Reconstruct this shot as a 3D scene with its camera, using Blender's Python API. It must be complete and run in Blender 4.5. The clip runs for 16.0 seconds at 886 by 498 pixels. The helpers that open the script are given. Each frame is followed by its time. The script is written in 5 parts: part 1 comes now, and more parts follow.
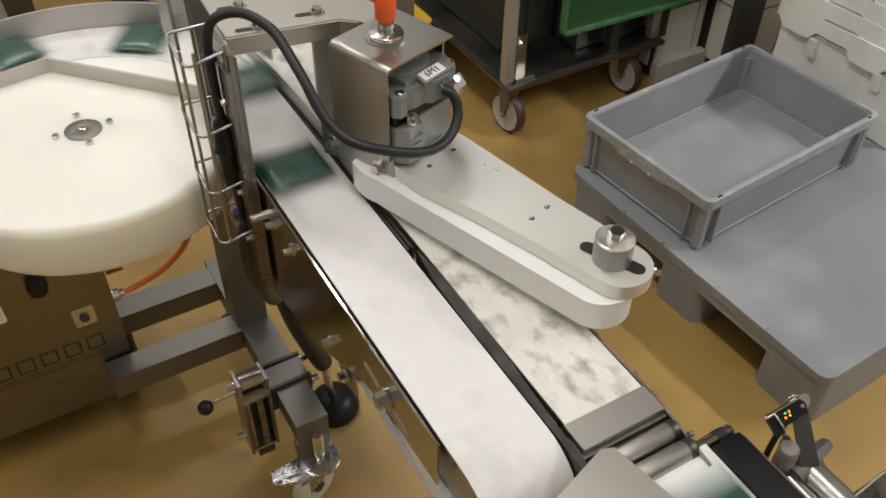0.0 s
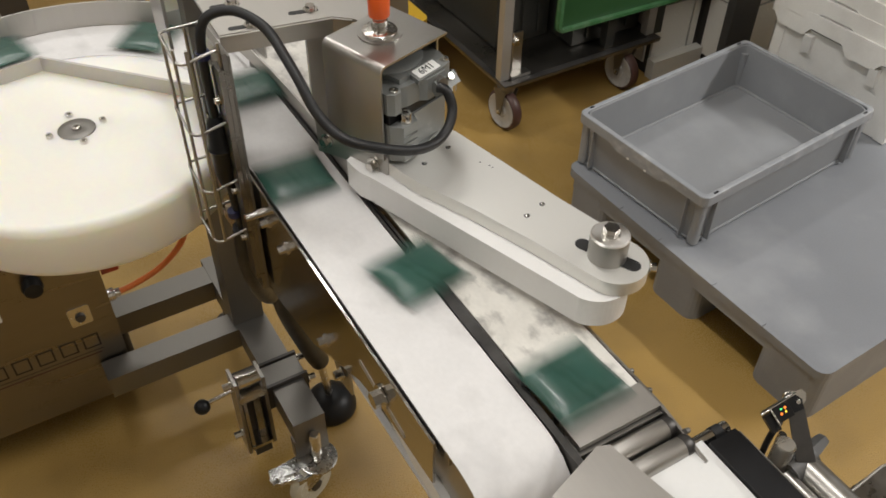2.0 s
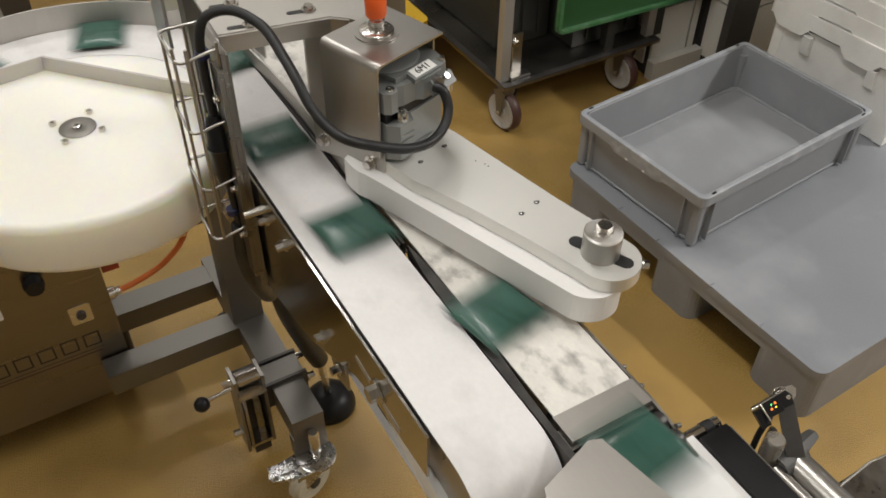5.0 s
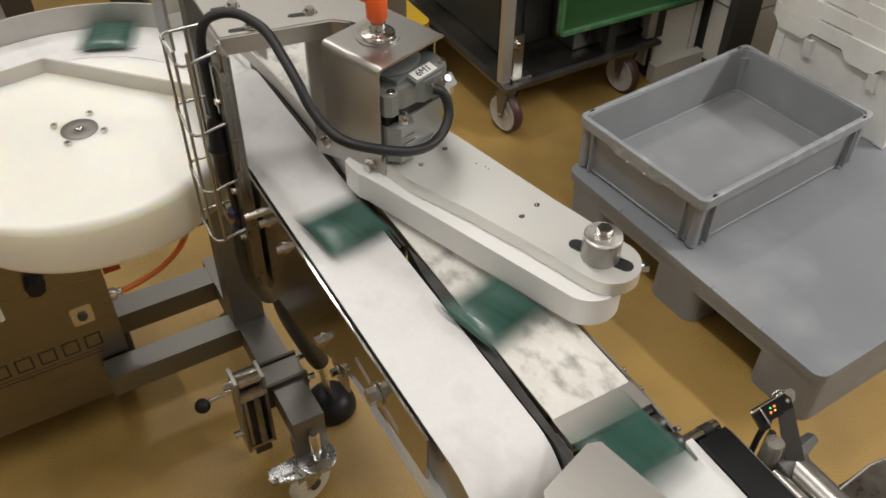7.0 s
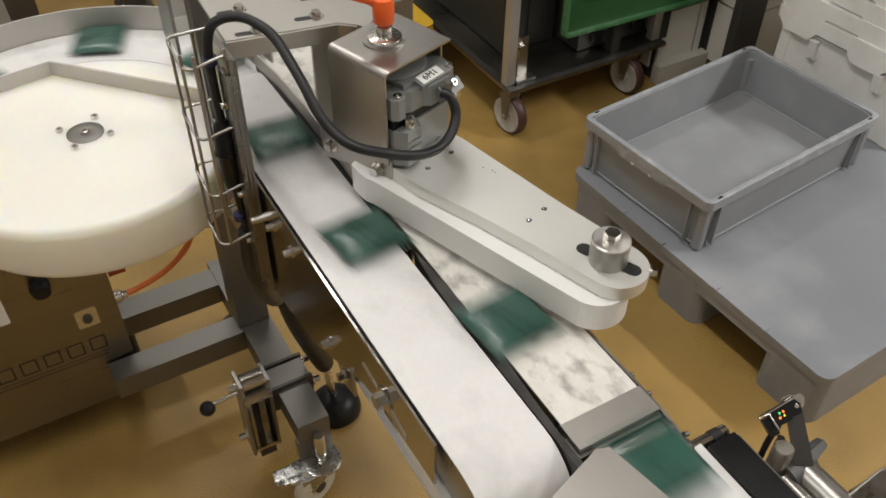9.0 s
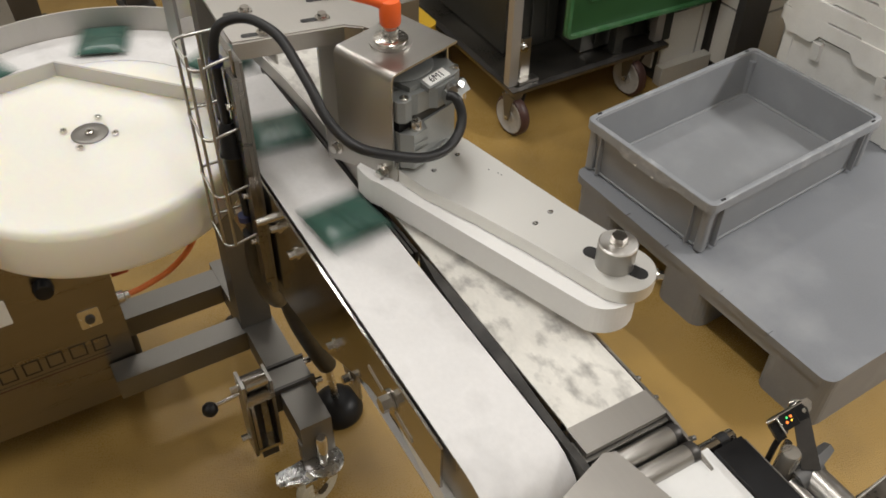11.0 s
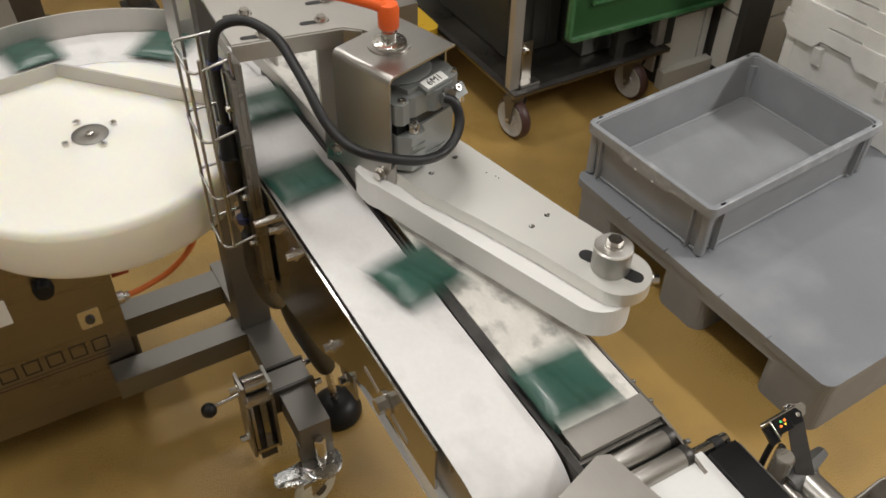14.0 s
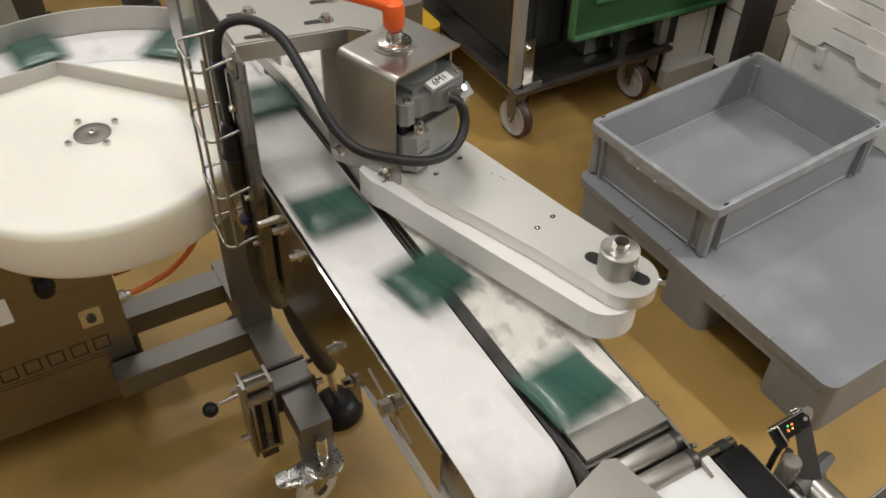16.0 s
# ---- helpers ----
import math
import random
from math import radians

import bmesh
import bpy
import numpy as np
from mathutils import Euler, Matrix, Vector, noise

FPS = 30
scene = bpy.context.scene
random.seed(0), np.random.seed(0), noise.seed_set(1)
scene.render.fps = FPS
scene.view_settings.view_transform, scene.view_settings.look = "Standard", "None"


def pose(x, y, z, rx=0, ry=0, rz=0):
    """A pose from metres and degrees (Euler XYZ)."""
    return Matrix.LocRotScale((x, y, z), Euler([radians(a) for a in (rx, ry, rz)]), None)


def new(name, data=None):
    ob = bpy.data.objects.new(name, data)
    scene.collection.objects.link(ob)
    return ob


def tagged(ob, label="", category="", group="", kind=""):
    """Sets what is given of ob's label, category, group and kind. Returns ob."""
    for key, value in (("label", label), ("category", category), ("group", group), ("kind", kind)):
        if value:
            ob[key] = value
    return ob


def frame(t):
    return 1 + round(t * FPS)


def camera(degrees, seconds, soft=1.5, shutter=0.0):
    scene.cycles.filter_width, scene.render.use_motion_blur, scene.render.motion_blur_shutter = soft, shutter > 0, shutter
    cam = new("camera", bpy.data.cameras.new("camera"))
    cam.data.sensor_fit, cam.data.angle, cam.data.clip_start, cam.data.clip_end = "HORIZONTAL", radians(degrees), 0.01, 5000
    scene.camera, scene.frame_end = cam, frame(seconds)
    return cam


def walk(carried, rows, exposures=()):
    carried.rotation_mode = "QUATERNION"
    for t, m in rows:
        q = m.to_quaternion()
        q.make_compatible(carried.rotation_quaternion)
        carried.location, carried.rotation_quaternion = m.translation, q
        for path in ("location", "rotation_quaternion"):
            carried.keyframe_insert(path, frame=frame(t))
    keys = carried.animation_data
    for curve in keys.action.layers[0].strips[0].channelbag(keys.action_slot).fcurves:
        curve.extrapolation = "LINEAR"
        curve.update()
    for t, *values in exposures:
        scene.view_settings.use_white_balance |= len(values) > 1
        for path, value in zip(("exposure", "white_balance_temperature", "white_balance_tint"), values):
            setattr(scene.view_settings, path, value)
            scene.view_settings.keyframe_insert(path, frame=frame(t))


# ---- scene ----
SECONDS = 16.0
cam = camera(53.453, SECONDS, soft=1.7, shutter=0.7)
# seconds, eye x y z, tilt from straight down, heading, lean
PATH = [
    (0, -0.0019, 0.0085, 1.5028, 46.970, -30.999, 1.155),
    (0.5, -0.0001, 0.0072, 1.5021, 47.072, -31.098, 1.217),
    (1, 0.0016, 0.0057, 1.5017, 47.030, -31.086, 1.173),
    (1.5, 0.0015, 0.0063, 1.5015, 46.960, -31.129, 1.058),
    (2, 0.0009, 0.0086, 1.5013, 46.830, -31.230, 1.002),
    (2.5, -0.0012, 0.0103, 1.5011, 46.736, -31.371, 1.086),
    (3, -0.0035, 0.0123, 1.5019, 46.653, -31.475, 1.189),
    (3.5, -0.0039, 0.0099, 1.5039, 46.679, -31.399, 1.223),
    (4, -0.0026, 0.0028, 1.5039, 46.826, -31.142, 1.062),
    (6.5, 0.0042, -0.0053, 1.5069, 46.995, -30.991, 1.013),
    (7, 0.0021, -0.0046, 1.5068, 47.035, -30.905, 1.053),
    (7.5, 0.0018, -0.0017, 1.5058, 47.052, -30.758, 1.011),
    (8, 0.0019, -0.0002, 1.5066, 47.036, -30.621, 0.876),
    (8.5, 0.0022, -0.0001, 1.5074, 47.018, -30.577, 0.861),
    (9, 0.0004, 0.0011, 1.5081, 47.057, -30.663, 0.876),
    (11.5, -0.0036, 0.0070, 1.5089, 47.077, -30.624, 1.148),
    (12, -0.0038, 0.0029, 1.5104, 47.237, -30.525, 1.200),
    (12.5, -0.0015, 0.0004, 1.5093, 47.275, -30.510, 1.273),
    (13, 0.0000, -0.0003, 1.5101, 47.275, -30.489, 1.243),
    (13.5, 0.0006, 0.0008, 1.5089, 47.249, -30.415, 1.162),
    (14, 0.0003, 0.0016, 1.5109, 47.232, -30.446, 1.246),
    (14.5, 0.0000, 0.0030, 1.5090, 47.260, -30.501, 1.334),
    (15, -0.0010, 0.0060, 1.5094, 47.191, -30.550, 1.400),
    (15.5, -0.0008, 0.0089, 1.5094, 47.135, -30.555, 1.395),
    (16, -0.0009, 0.0096, 1.5097, 47.089, -30.471, 1.458),
]
walk(cam, [(t, pose(x, y, z, a, 0, h) @ pose(0, 0, 0, 0, 0, r)) for t, x, y, z, a, h, r in PATH],
     exposures=[(0, 0.0), (16, 0.0)])

# ---------------------------------------------------------------- light
world = bpy.data.worlds.new("world")
scene.world = world
world.use_nodes = True
world.node_tree.nodes["Background"].inputs[0].default_value = (0.9, 0.95, 1.0, 1)
world.node_tree.nodes["Background"].inputs[1].default_value = 0.05


# Bare area lights out of view; no fixtures are known or modelled.
def unseen_light(x, y, z, lx, ly, watts, colour=(1.0, 0.975, 0.94)):
    data = bpy.data.lights.new("unseen_area_light", "AREA")
    data.shape, data.size, data.size_y, data.energy, data.color = "RECTANGLE", lx, ly, watts, colour
    ob = new("unseen_area_light", data)
    ob.location = (x, y, z)
    return ob


unseen_light(0.42, 0.5, 3.05, 0.1, 2.6, 29)
unseen_light(3.5, -0.5, 2.75, 0.12, 1.25, 94)
# Fill from behind the camera, added to lift the lower-left floor.
unseen_light(0.6, -1.7, 3.05, 2.2, 0.3, 6)
unseen_light(0.35, 2.6, 3.05, 2.0, 0.3, 23)
# Side fill, added to brighten the arm belt and the belt under the portal.
unseen_light(-1.6, 0.8, 3.05, 0.3, 2.0, 22)


# ---------------------------------------------------------------- materials
def material(name, colour, rough=0.5, metal=0.0, var=0.12, scale=12.0, fine=160.0, bump=0.02, stretch=(1, 1, 1),
             rough_var=0.12, coat=0.0, spec=0.5, dirt=None, dirt_amount=0.0, dirt_scale=6.0, random_tint=0.0):
    """Two scales of variation in colour and gloss, and a fine relief, over the object's own space."""
    m = bpy.data.materials.new(name)
    m.use_nodes = True
    nt = m.node_tree
    n, l = nt.nodes, nt.links
    b = n["Principled BSDF"]
    b.inputs["Metallic"].default_value = metal
    b.inputs["Specular IOR Level"].default_value = spec
    b.inputs["Coat Weight"].default_value = coat
    b.inputs["Coat Roughness"].default_value = 0.12
    tc = n.new("ShaderNodeTexCoord")
    mp = n.new("ShaderNodeMapping")
    mp.inputs["Scale"].default_value = stretch
    l.new(tc.outputs["Object"], mp.inputs["Vector"])
    big, small = n.new("ShaderNodeTexNoise"), n.new("ShaderNodeTexNoise")
    big.inputs["Scale"].default_value, big.inputs["Detail"].default_value = scale, 5
    small.inputs["Scale"].default_value, small.inputs["Detail"].default_value = fine, 3
    l.new(mp.outputs[0], big.inputs["Vector"])
    l.new(mp.outputs[0], small.inputs["Vector"])
    mix = n.new("ShaderNodeMath")
    mix.operation = "MULTIPLY_ADD"
    mix.inputs[1].default_value = 0.35
    l.new(small.outputs["Fac"], mix.inputs[0])
    half = n.new("ShaderNodeMath")
    half.operation = "MULTIPLY"
    half.inputs[1].default_value = 0.65
    l.new(big.outputs["Fac"], half.inputs[0])
    l.new(half.outputs[0], mix.inputs[2])
    ramp = n.new("ShaderNodeMapRange")
    ramp.inputs["From Min"].default_value, ramp.inputs["From Max"].default_value = 0.3, 0.7
    ramp.inputs["To Min"].default_value, ramp.inputs["To Max"].default_value = 1 - var, 1 + var
    l.new(mix.outputs[0], ramp.inputs["Value"])
    last = ramp.outputs[0]
    if random_tint:
        info = n.new("ShaderNodeObjectInfo")
        rr = n.new("ShaderNodeMapRange")
        rr.inputs["To Min"].default_value, rr.inputs["To Max"].default_value = 1 - random_tint, 1 + random_tint
        l.new(info.outputs["Random"], rr.inputs["Value"])
        mul = n.new("ShaderNodeMath")
        mul.operation = "MULTIPLY"
        l.new(last, mul.inputs[0])
        l.new(rr.outputs[0], mul.inputs[1])
        last = mul.outputs[0]
    col = n.new("ShaderNodeMix")
    col.data_type, col.blend_type = "RGBA", "MULTIPLY"
    col.inputs["Factor"].default_value = 1
    col.inputs["A"].default_value = (*colour, 1)
    l.new(last, col.inputs["B"])
    out = col.outputs["Result"]
    if dirt:
        dn = n.new("ShaderNodeTexNoise")
        dn.inputs["Scale"].default_value, dn.inputs["Detail"].default_value = dirt_scale, 6
        l.new(mp.outputs[0], dn.inputs["Vector"])
        dr = n.new("ShaderNodeMapRange")
        dr.inputs["From Min"].default_value, dr.inputs["From Max"].default_value = 0.5, 0.72
        dr.inputs["To Min"].default_value, dr.inputs["To Max"].default_value = 0, dirt_amount
        l.new(dn.outputs["Fac"], dr.inputs["Value"])
        dm = n.new("ShaderNodeMix")
        dm.data_type = "RGBA"
        dm.inputs["B"].default_value = (*dirt, 1)
        l.new(dr.outputs[0], dm.inputs["Factor"])
        l.new(out, dm.inputs["A"])
        out = dm.outputs["Result"]
    l.new(out, b.inputs["Base Color"])
    rmap = n.new("ShaderNodeMapRange")
    rmap.inputs["From Min"].default_value, rmap.inputs["From Max"].default_value = 0.3, 0.7
    rmap.inputs["To Min"].default_value = max(0.03, rough - rough_var)
    rmap.inputs["To Max"].default_value = min(1, rough + rough_var)
    l.new(mix.outputs[0], rmap.inputs["Value"])
    l.new(rmap.outputs[0], b.inputs["Roughness"])
    if bump:
        bp = n.new("ShaderNodeBump")
        bp.inputs["Strength"].default_value = min(1, bump * 8)
        bp.inputs["Distance"].default_value = bump * 0.02
        l.new(small.outputs["Fac"], bp.inputs["Height"])
        l.new(bp.outputs[0], b.inputs["Normal"])
    return m


def translucent(m, weight, radius, scale):
    """Lets light travel a little way into a plastic."""
    b = m.node_tree.nodes["Principled BSDF"]
    b.inputs["Subsurface Weight"].default_value = weight
    b.inputs["Subsurface Radius"].default_value = radius
    b.inputs["Subsurface Scale"].default_value = scale


def glow(name, colour, strength):
    m = bpy.data.materials.new(name)
    m.use_nodes = True
    b = m.node_tree.nodes["Principled BSDF"]
    b.inputs["Base Color"].default_value = (*colour, 1)
    b.inputs["Emission Color"].default_value = (*colour, 1)
    b.inputs["Emission Strength"].default_value = strength
    return m


FLOOR = material("ochre_epoxy_floor", (0.385, 0.245, 0.074), 0.32, var=0.12, scale=2.2, fine=300, bump=0.085, dirt=(0.19, 0.125, 0.05), dirt_amount=0.5, dirt_scale=3.4, rough_var=0.16)
STEEL = material("brushed_steel", (0.42, 0.405, 0.38), 0.34, 1.0, var=0.03, scale=6, fine=240, bump=0.012, stretch=(1, 14, 1), rough_var=0.05)
STEEL_FLAT = material("brushed_steel_plate", (0.47, 0.45, 0.42), 0.42, 1.0, var=0.03, scale=30, fine=420, bump=0.012, stretch=(10, 1, 1), rough_var=0.03)
STEEL_DULL = material("glass_bead_steel", (0.235, 0.224, 0.208), 0.5, 1.0, var=0.10, scale=9, fine=320, bump=0.02)
STEEL_BRIGHT = material("polished_steel", (0.62, 0.60, 0.57), 0.2, 1.0, var=0.05, scale=14, fine=200, bump=0.004)
# Steel darkened and browned in colour to imitate the dark floor it reflects.
CABINET = material("floor_tinted_steel", (0.245, 0.22, 0.185), 0.3, 1.0, var=0.04, scale=5, fine=200, bump=0.01, stretch=(1, 1, 10), rough_var=0.05)
ALU = material("milled_aluminium", (0.76, 0.75, 0.715), 0.45, 0.7, var=0.025, scale=5, fine=520, bump=0.02, rough_var=0.03)
CREAM = material("cream_polyethylene", (0.91, 0.895, 0.825), 0.38, var=0.025, scale=4, fine=150, bump=0.008)
translucent(CREAM, 0.6, (1.0, 0.85, 0.45), 0.03)
WHITE_BELT = material("white_belt", (0.745, 0.735, 0.73), 0.5, var=0.06, scale=22, fine=200, bump=0.03, dirt=(0.50, 0.49, 0.485), dirt_amount=0.6, dirt_scale=22, stretch=(1.0, 0.75, 1))
WORN_BELT = material("worn_belt", (0.72, 0.70, 0.65), 0.55, var=0.10, scale=40, fine=220, bump=0.04, dirt=(0.20, 0.19, 0.18), dirt_amount=0.8, dirt_scale=44, stretch=(1.25, 0.8, 1))
ARM_BELT = material("arm_belt", (0.84, 0.835, 0.825), 0.5, var=0.03, scale=10, fine=200, bump=0.01)
RUBBER = material("black_rubber", (0.012, 0.012, 0.013), 0.5, var=0.2, scale=18, fine=240, bump=0.02)
BLACK = material("black_plastic", (0.009, 0.009, 0.010), 0.4, var=0.2, scale=14, fine=260, bump=0.015, spec=0.3)
DARK_STEEL = material("dark_steel", (0.085, 0.08, 0.076), 0.42, 0.7, var=0.15, scale=14, fine=240, bump=0.015)
CAST = material("cast_aluminium", (0.27, 0.28, 0.275), 0.48, 0.45, var=0.08, scale=16, fine=420, bump=0.05)
ORANGE = material("orange_plastic", (0.85, 0.13, 0.02), 0.38, var=0.05, scale=16, fine=240, bump=0.01)
YELLOW = material("yellow_paint", (0.75, 0.47, 0.04), 0.4, var=0.08, scale=12, fine=200, bump=0.01)
RED = material("red_plastic", (0.35, 0.05, 0.02), 0.4, var=0.08)
CRATE = material("grey_polypropylene", (0.275, 0.285, 0.30), 0.42, var=0.06, scale=9, fine=260, bump=0.02, dirt=(0.40, 0.41, 0.43), dirt_amount=0.22, dirt_scale=9)
PALLET = material("grey_pallet_plastic", (0.25, 0.262, 0.285), 0.46, var=0.08, scale=5, fine=240, bump=0.03, dirt=(0.45, 0.46, 0.48), dirt_amount=0.45, dirt_scale=4.5)
WHITE_CRATE = material("white_polypropylene", (0.88, 0.875, 0.85), 0.36, var=0.05, scale=6, fine=200, bump=0.01, dirt=(0.55, 0.53, 0.49), dirt_amount=0.3, dirt_scale=8)
GREEN_CRATE = material("green_polypropylene", (0.028, 0.088, 0.030), 0.36, var=0.12, scale=8, fine=200, bump=0.01)
BLACK_BIN = material("dark_bin_plastic", (0.030, 0.030, 0.026), 0.45, var=0.15, scale=8, fine=200, bump=0.015)
FOIL = material("green_foil", (0.026, 0.086, 0.066), 0.32, var=0.25, scale=26, fine=120, bump=0.03, coat=0.5, random_tint=0.12)
TILE = material("white_wall_tile", (0.74, 0.73, 0.69), 0.22, var=0.05, scale=4, fine=120, bump=0.004, random_tint=0.04)
GROUT = material("dark_grout", (0.05, 0.045, 0.04), 0.8, var=0.15, scale=20, fine=240, bump=0.04)
PLASTER = material("painted_wall", (0.55, 0.535, 0.49), 0.6, var=0.05, scale=2, fine=120, bump=0.02)
PAPER = material("white_label", (0.82, 0.82, 0.80), 0.5, var=0.03)
INK = material("black_ink", (0.015, 0.015, 0.015), 0.5, var=0.1)
NYLON = material("white_nylon_sheet", (0.78, 0.78, 0.77), 0.35, var=0.03, scale=14, fine=200, bump=0.01)
CASTOR_RED = material("brown_tread", (0.07, 0.032, 0.026), 0.5, var=0.15)
CLEAR = material("milky_wheel", (0.55, 0.52, 0.42), 0.3, var=0.05, spec=0.6)
ZINC = material("zinc_plate", (0.55, 0.55, 0.54), 0.25, 1.0, var=0.12, scale=26, fine=200, bump=0.02)
HOSE = material("orange_hose", (0.62, 0.16, 0.04), 0.4, var=0.08)
MIRROR = material("mirror_steel", (0.50, 0.48, 0.45), 0.16, 1.0, var=0.05, scale=9, fine=200, bump=0.004)
PALE_STEEL = material("matt_steel", (0.55, 0.53, 0.50), 0.55, 0.85, var=0.06, scale=9, fine=300, bump=0.015)
# Drum side: darker copy of the turned steel, its shade put into the colour.
TURNED_SHADED = material("turned_steel_shaded", (0.34, 0.33, 0.31), 0.46, 1.0, var=0.06, scale=12, fine=300, bump=0.01, stretch=(1, 1, 20))
TIE = material("dark_blue_plastic", (0.02, 0.025, 0.08), 0.4, var=0.1)
DARK_GREY = material("dark_grey_paint", (0.045, 0.043, 0.042), 0.5, var=0.12, scale=8, fine=200, bump=0.02)
GREEN_RIM = material("worn_green_edge", (0.045, 0.15, 0.055), 0.4, var=0.12, scale=20, fine=220, bump=0.02, dirt=(0.30, 0.40, 0.29), dirt_amount=0.3, dirt_scale=24)
CLAMP = material("clamp_casting", (0.16, 0.16, 0.16), 0.42, 0.8, var=0.1, scale=20, fine=300, bump=0.02)
SATIN = material("satin_steel", (0.62, 0.60, 0.56), 0.32, 0.9, var=0.05, scale=14, fine=240, bump=0.008, stretch=(1, 10, 1))
RIM = material("pale_wheel_plastic", (0.44, 0.43, 0.41), 0.4, var=0.1, scale=20, dirt=(0.2, 0.19, 0.18), dirt_amount=0.4, dirt_scale=50)
CRATE_RIM = material("scuffed_grey_rim", (0.31, 0.325, 0.35), 0.38, var=0.06, scale=9, fine=260, bump=0.02, dirt=(0.62, 0.63, 0.64), dirt_amount=0.5, dirt_scale=26)
# Deck steel darkened to carry the shade and reflection of the bins.
DECK = material("shaded_steel_deck", (0.25, 0.235, 0.21), 0.34, 1.0, var=0.12, scale=7, fine=220, bump=0.02)
MOTTLED_STEEL = material("dark_mottled_steel", (0.22, 0.205, 0.185), 0.34, 1.0, var=0.15, scale=24, fine=240, bump=0.01, stretch=(1, 1, 4))
DIVIDER = material("grey_black_rubber", (0.035, 0.033, 0.031), 0.38, var=0.3, scale=30, fine=240, bump=0.03, dirt=(0.11, 0.105, 0.10), dirt_amount=0.5, dirt_scale=20)


def turned_face():
    """Lathe-turned steel: fine rings about z, with the bright fans that they give."""
    # Paler copy of the drum's steel, brightened for the light on its top.
    m = material("turned_steel_lit", (0.82, 0.80, 0.77), 0.38, 1.0, var=0.03, scale=12, fine=300, bump=0.0)
    n, l = m.node_tree.nodes, m.node_tree.links
    tg = n.new("ShaderNodeTangent")
    tg.direction_type, tg.axis = "RADIAL", "Z"
    b = n["Principled BSDF"]
    b.inputs["Anisotropic"].default_value = 0.6
    l.new(tg.outputs[0], b.inputs["Tangent"])
    return m


TURNED_LIT = turned_face()
LED_GREEN, LED_ORANGE, LED_YELLOW = glow("led_green", (0.1, 1.0, 0.25), 1.4), glow("led_orange", (1.0, 0.22, 0.03), 1.2), glow("led_yellow", (1.0, 0.6, 0.05), 1.8)


# ---------------------------------------------------------------- mesh helpers
def bevel_all(bm, width, segments=2, angle=30):
    edges = [e for e in bm.edges if len(e.link_faces) == 2 and e.calc_face_angle(0) > radians(angle)]
    if width > 0 and edges:
        bmesh.ops.bevel(bm, geom=edges, offset=width, segments=segments, affect="EDGES", profile=0.6, clamp_overlap=True)
    return bm


def box(x0, x1, y0, y1, z0, z1, bevel=0.0, m=None, into=None, segments=2):
    bm = bmesh.new()
    vs = [bm.verts.new(c) for c in ((x0, y0, z0), (x1, y0, z0), (x1, y1, z0), (x0, y1, z0), (x0, y0, z1), (x1, y0, z1), (x1, y1, z1), (x0, y1, z1))]
    for q in ((3, 2, 1, 0), (4, 5, 6, 7), (0, 1, 5, 4), (1, 2, 6, 5), (2, 3, 7, 6), (3, 0, 4, 7)):
        bm.faces.new([vs[i] for i in q])
    bevel_all(bm, bevel, segments)
    return joined(bm, m, into)


def joined(bm, m, into):
    if m is not None:
        bm.transform(m)
    if into is None:
        return bm
    data = bpy.data.meshes.new("scrap")
    bm.to_mesh(data)
    into.from_mesh(data)
    bpy.data.meshes.remove(data)
    bm.free()
    return into


def prism(outline, z0, z1, bevel=0.0, m=None, into=None, segments=2):
    """An outline in x, y, drawn up from z0 to z1."""
    area = sum(a[0] * b[1] - b[0] * a[1] for a, b in zip(outline, outline[1:] + outline[:1]))
    pts = outline if area > 0 else outline[::-1]
    bm = bmesh.new()
    lo = [bm.verts.new((x, y, z0)) for x, y in pts]
    hi = [bm.verts.new((x, y, z1)) for x, y in pts]
    bm.faces.new(lo[::-1])
    bm.faces.new(hi)
    k = len(pts)
    for i in range(k):
        bm.faces.new((lo[i], lo[(i + 1) % k], hi[(i + 1) % k], hi[i]))
    bevel_all(bm, bevel, segments)
    return joined(bm, m, into)


def harden(bm, angle=40):
    """Breaks the smooth shading where faces meet at a hard corner."""
    for e in bm.edges:
        if len(e.link_faces) == 2 and e.calc_face_angle(0) > radians(angle):
            e.smooth = False


def lathe(profile, n=32, m=None, into=None, smooth=True):
    """A profile of (radius, height) turned about z; closed at both ends."""
    bm = bmesh.new()
    rings = []
    for r, z in profile:
        if r < 1e-6:
            rings.append([bm.verts.new((0, 0, z))])
        else:
            rings.append([bm.verts.new((r * math.cos(2 * math.pi * i / n), r * math.sin(2 * math.pi * i / n), z)) for i in range(n)])
    for a, b in zip(rings, rings[1:]):
        for i in range(n):
            j = (i + 1) % n
            q = [a[i % len(a)], a[j % len(a)], b[j % len(b)], b[i % len(b)]]
            q = [v for k, v in enumerate(q) if v not in q[:k]]
            if len(q) > 2:
                bm.faces.new(q).smooth = smooth
    for ring in (rings[0], rings[-1]):
        if len(ring) > 2:
            bm.faces.new(ring)
    bmesh.ops.recalc_face_normals(bm, faces=bm.faces)
    harden(bm)
    return joined(bm, m, into)


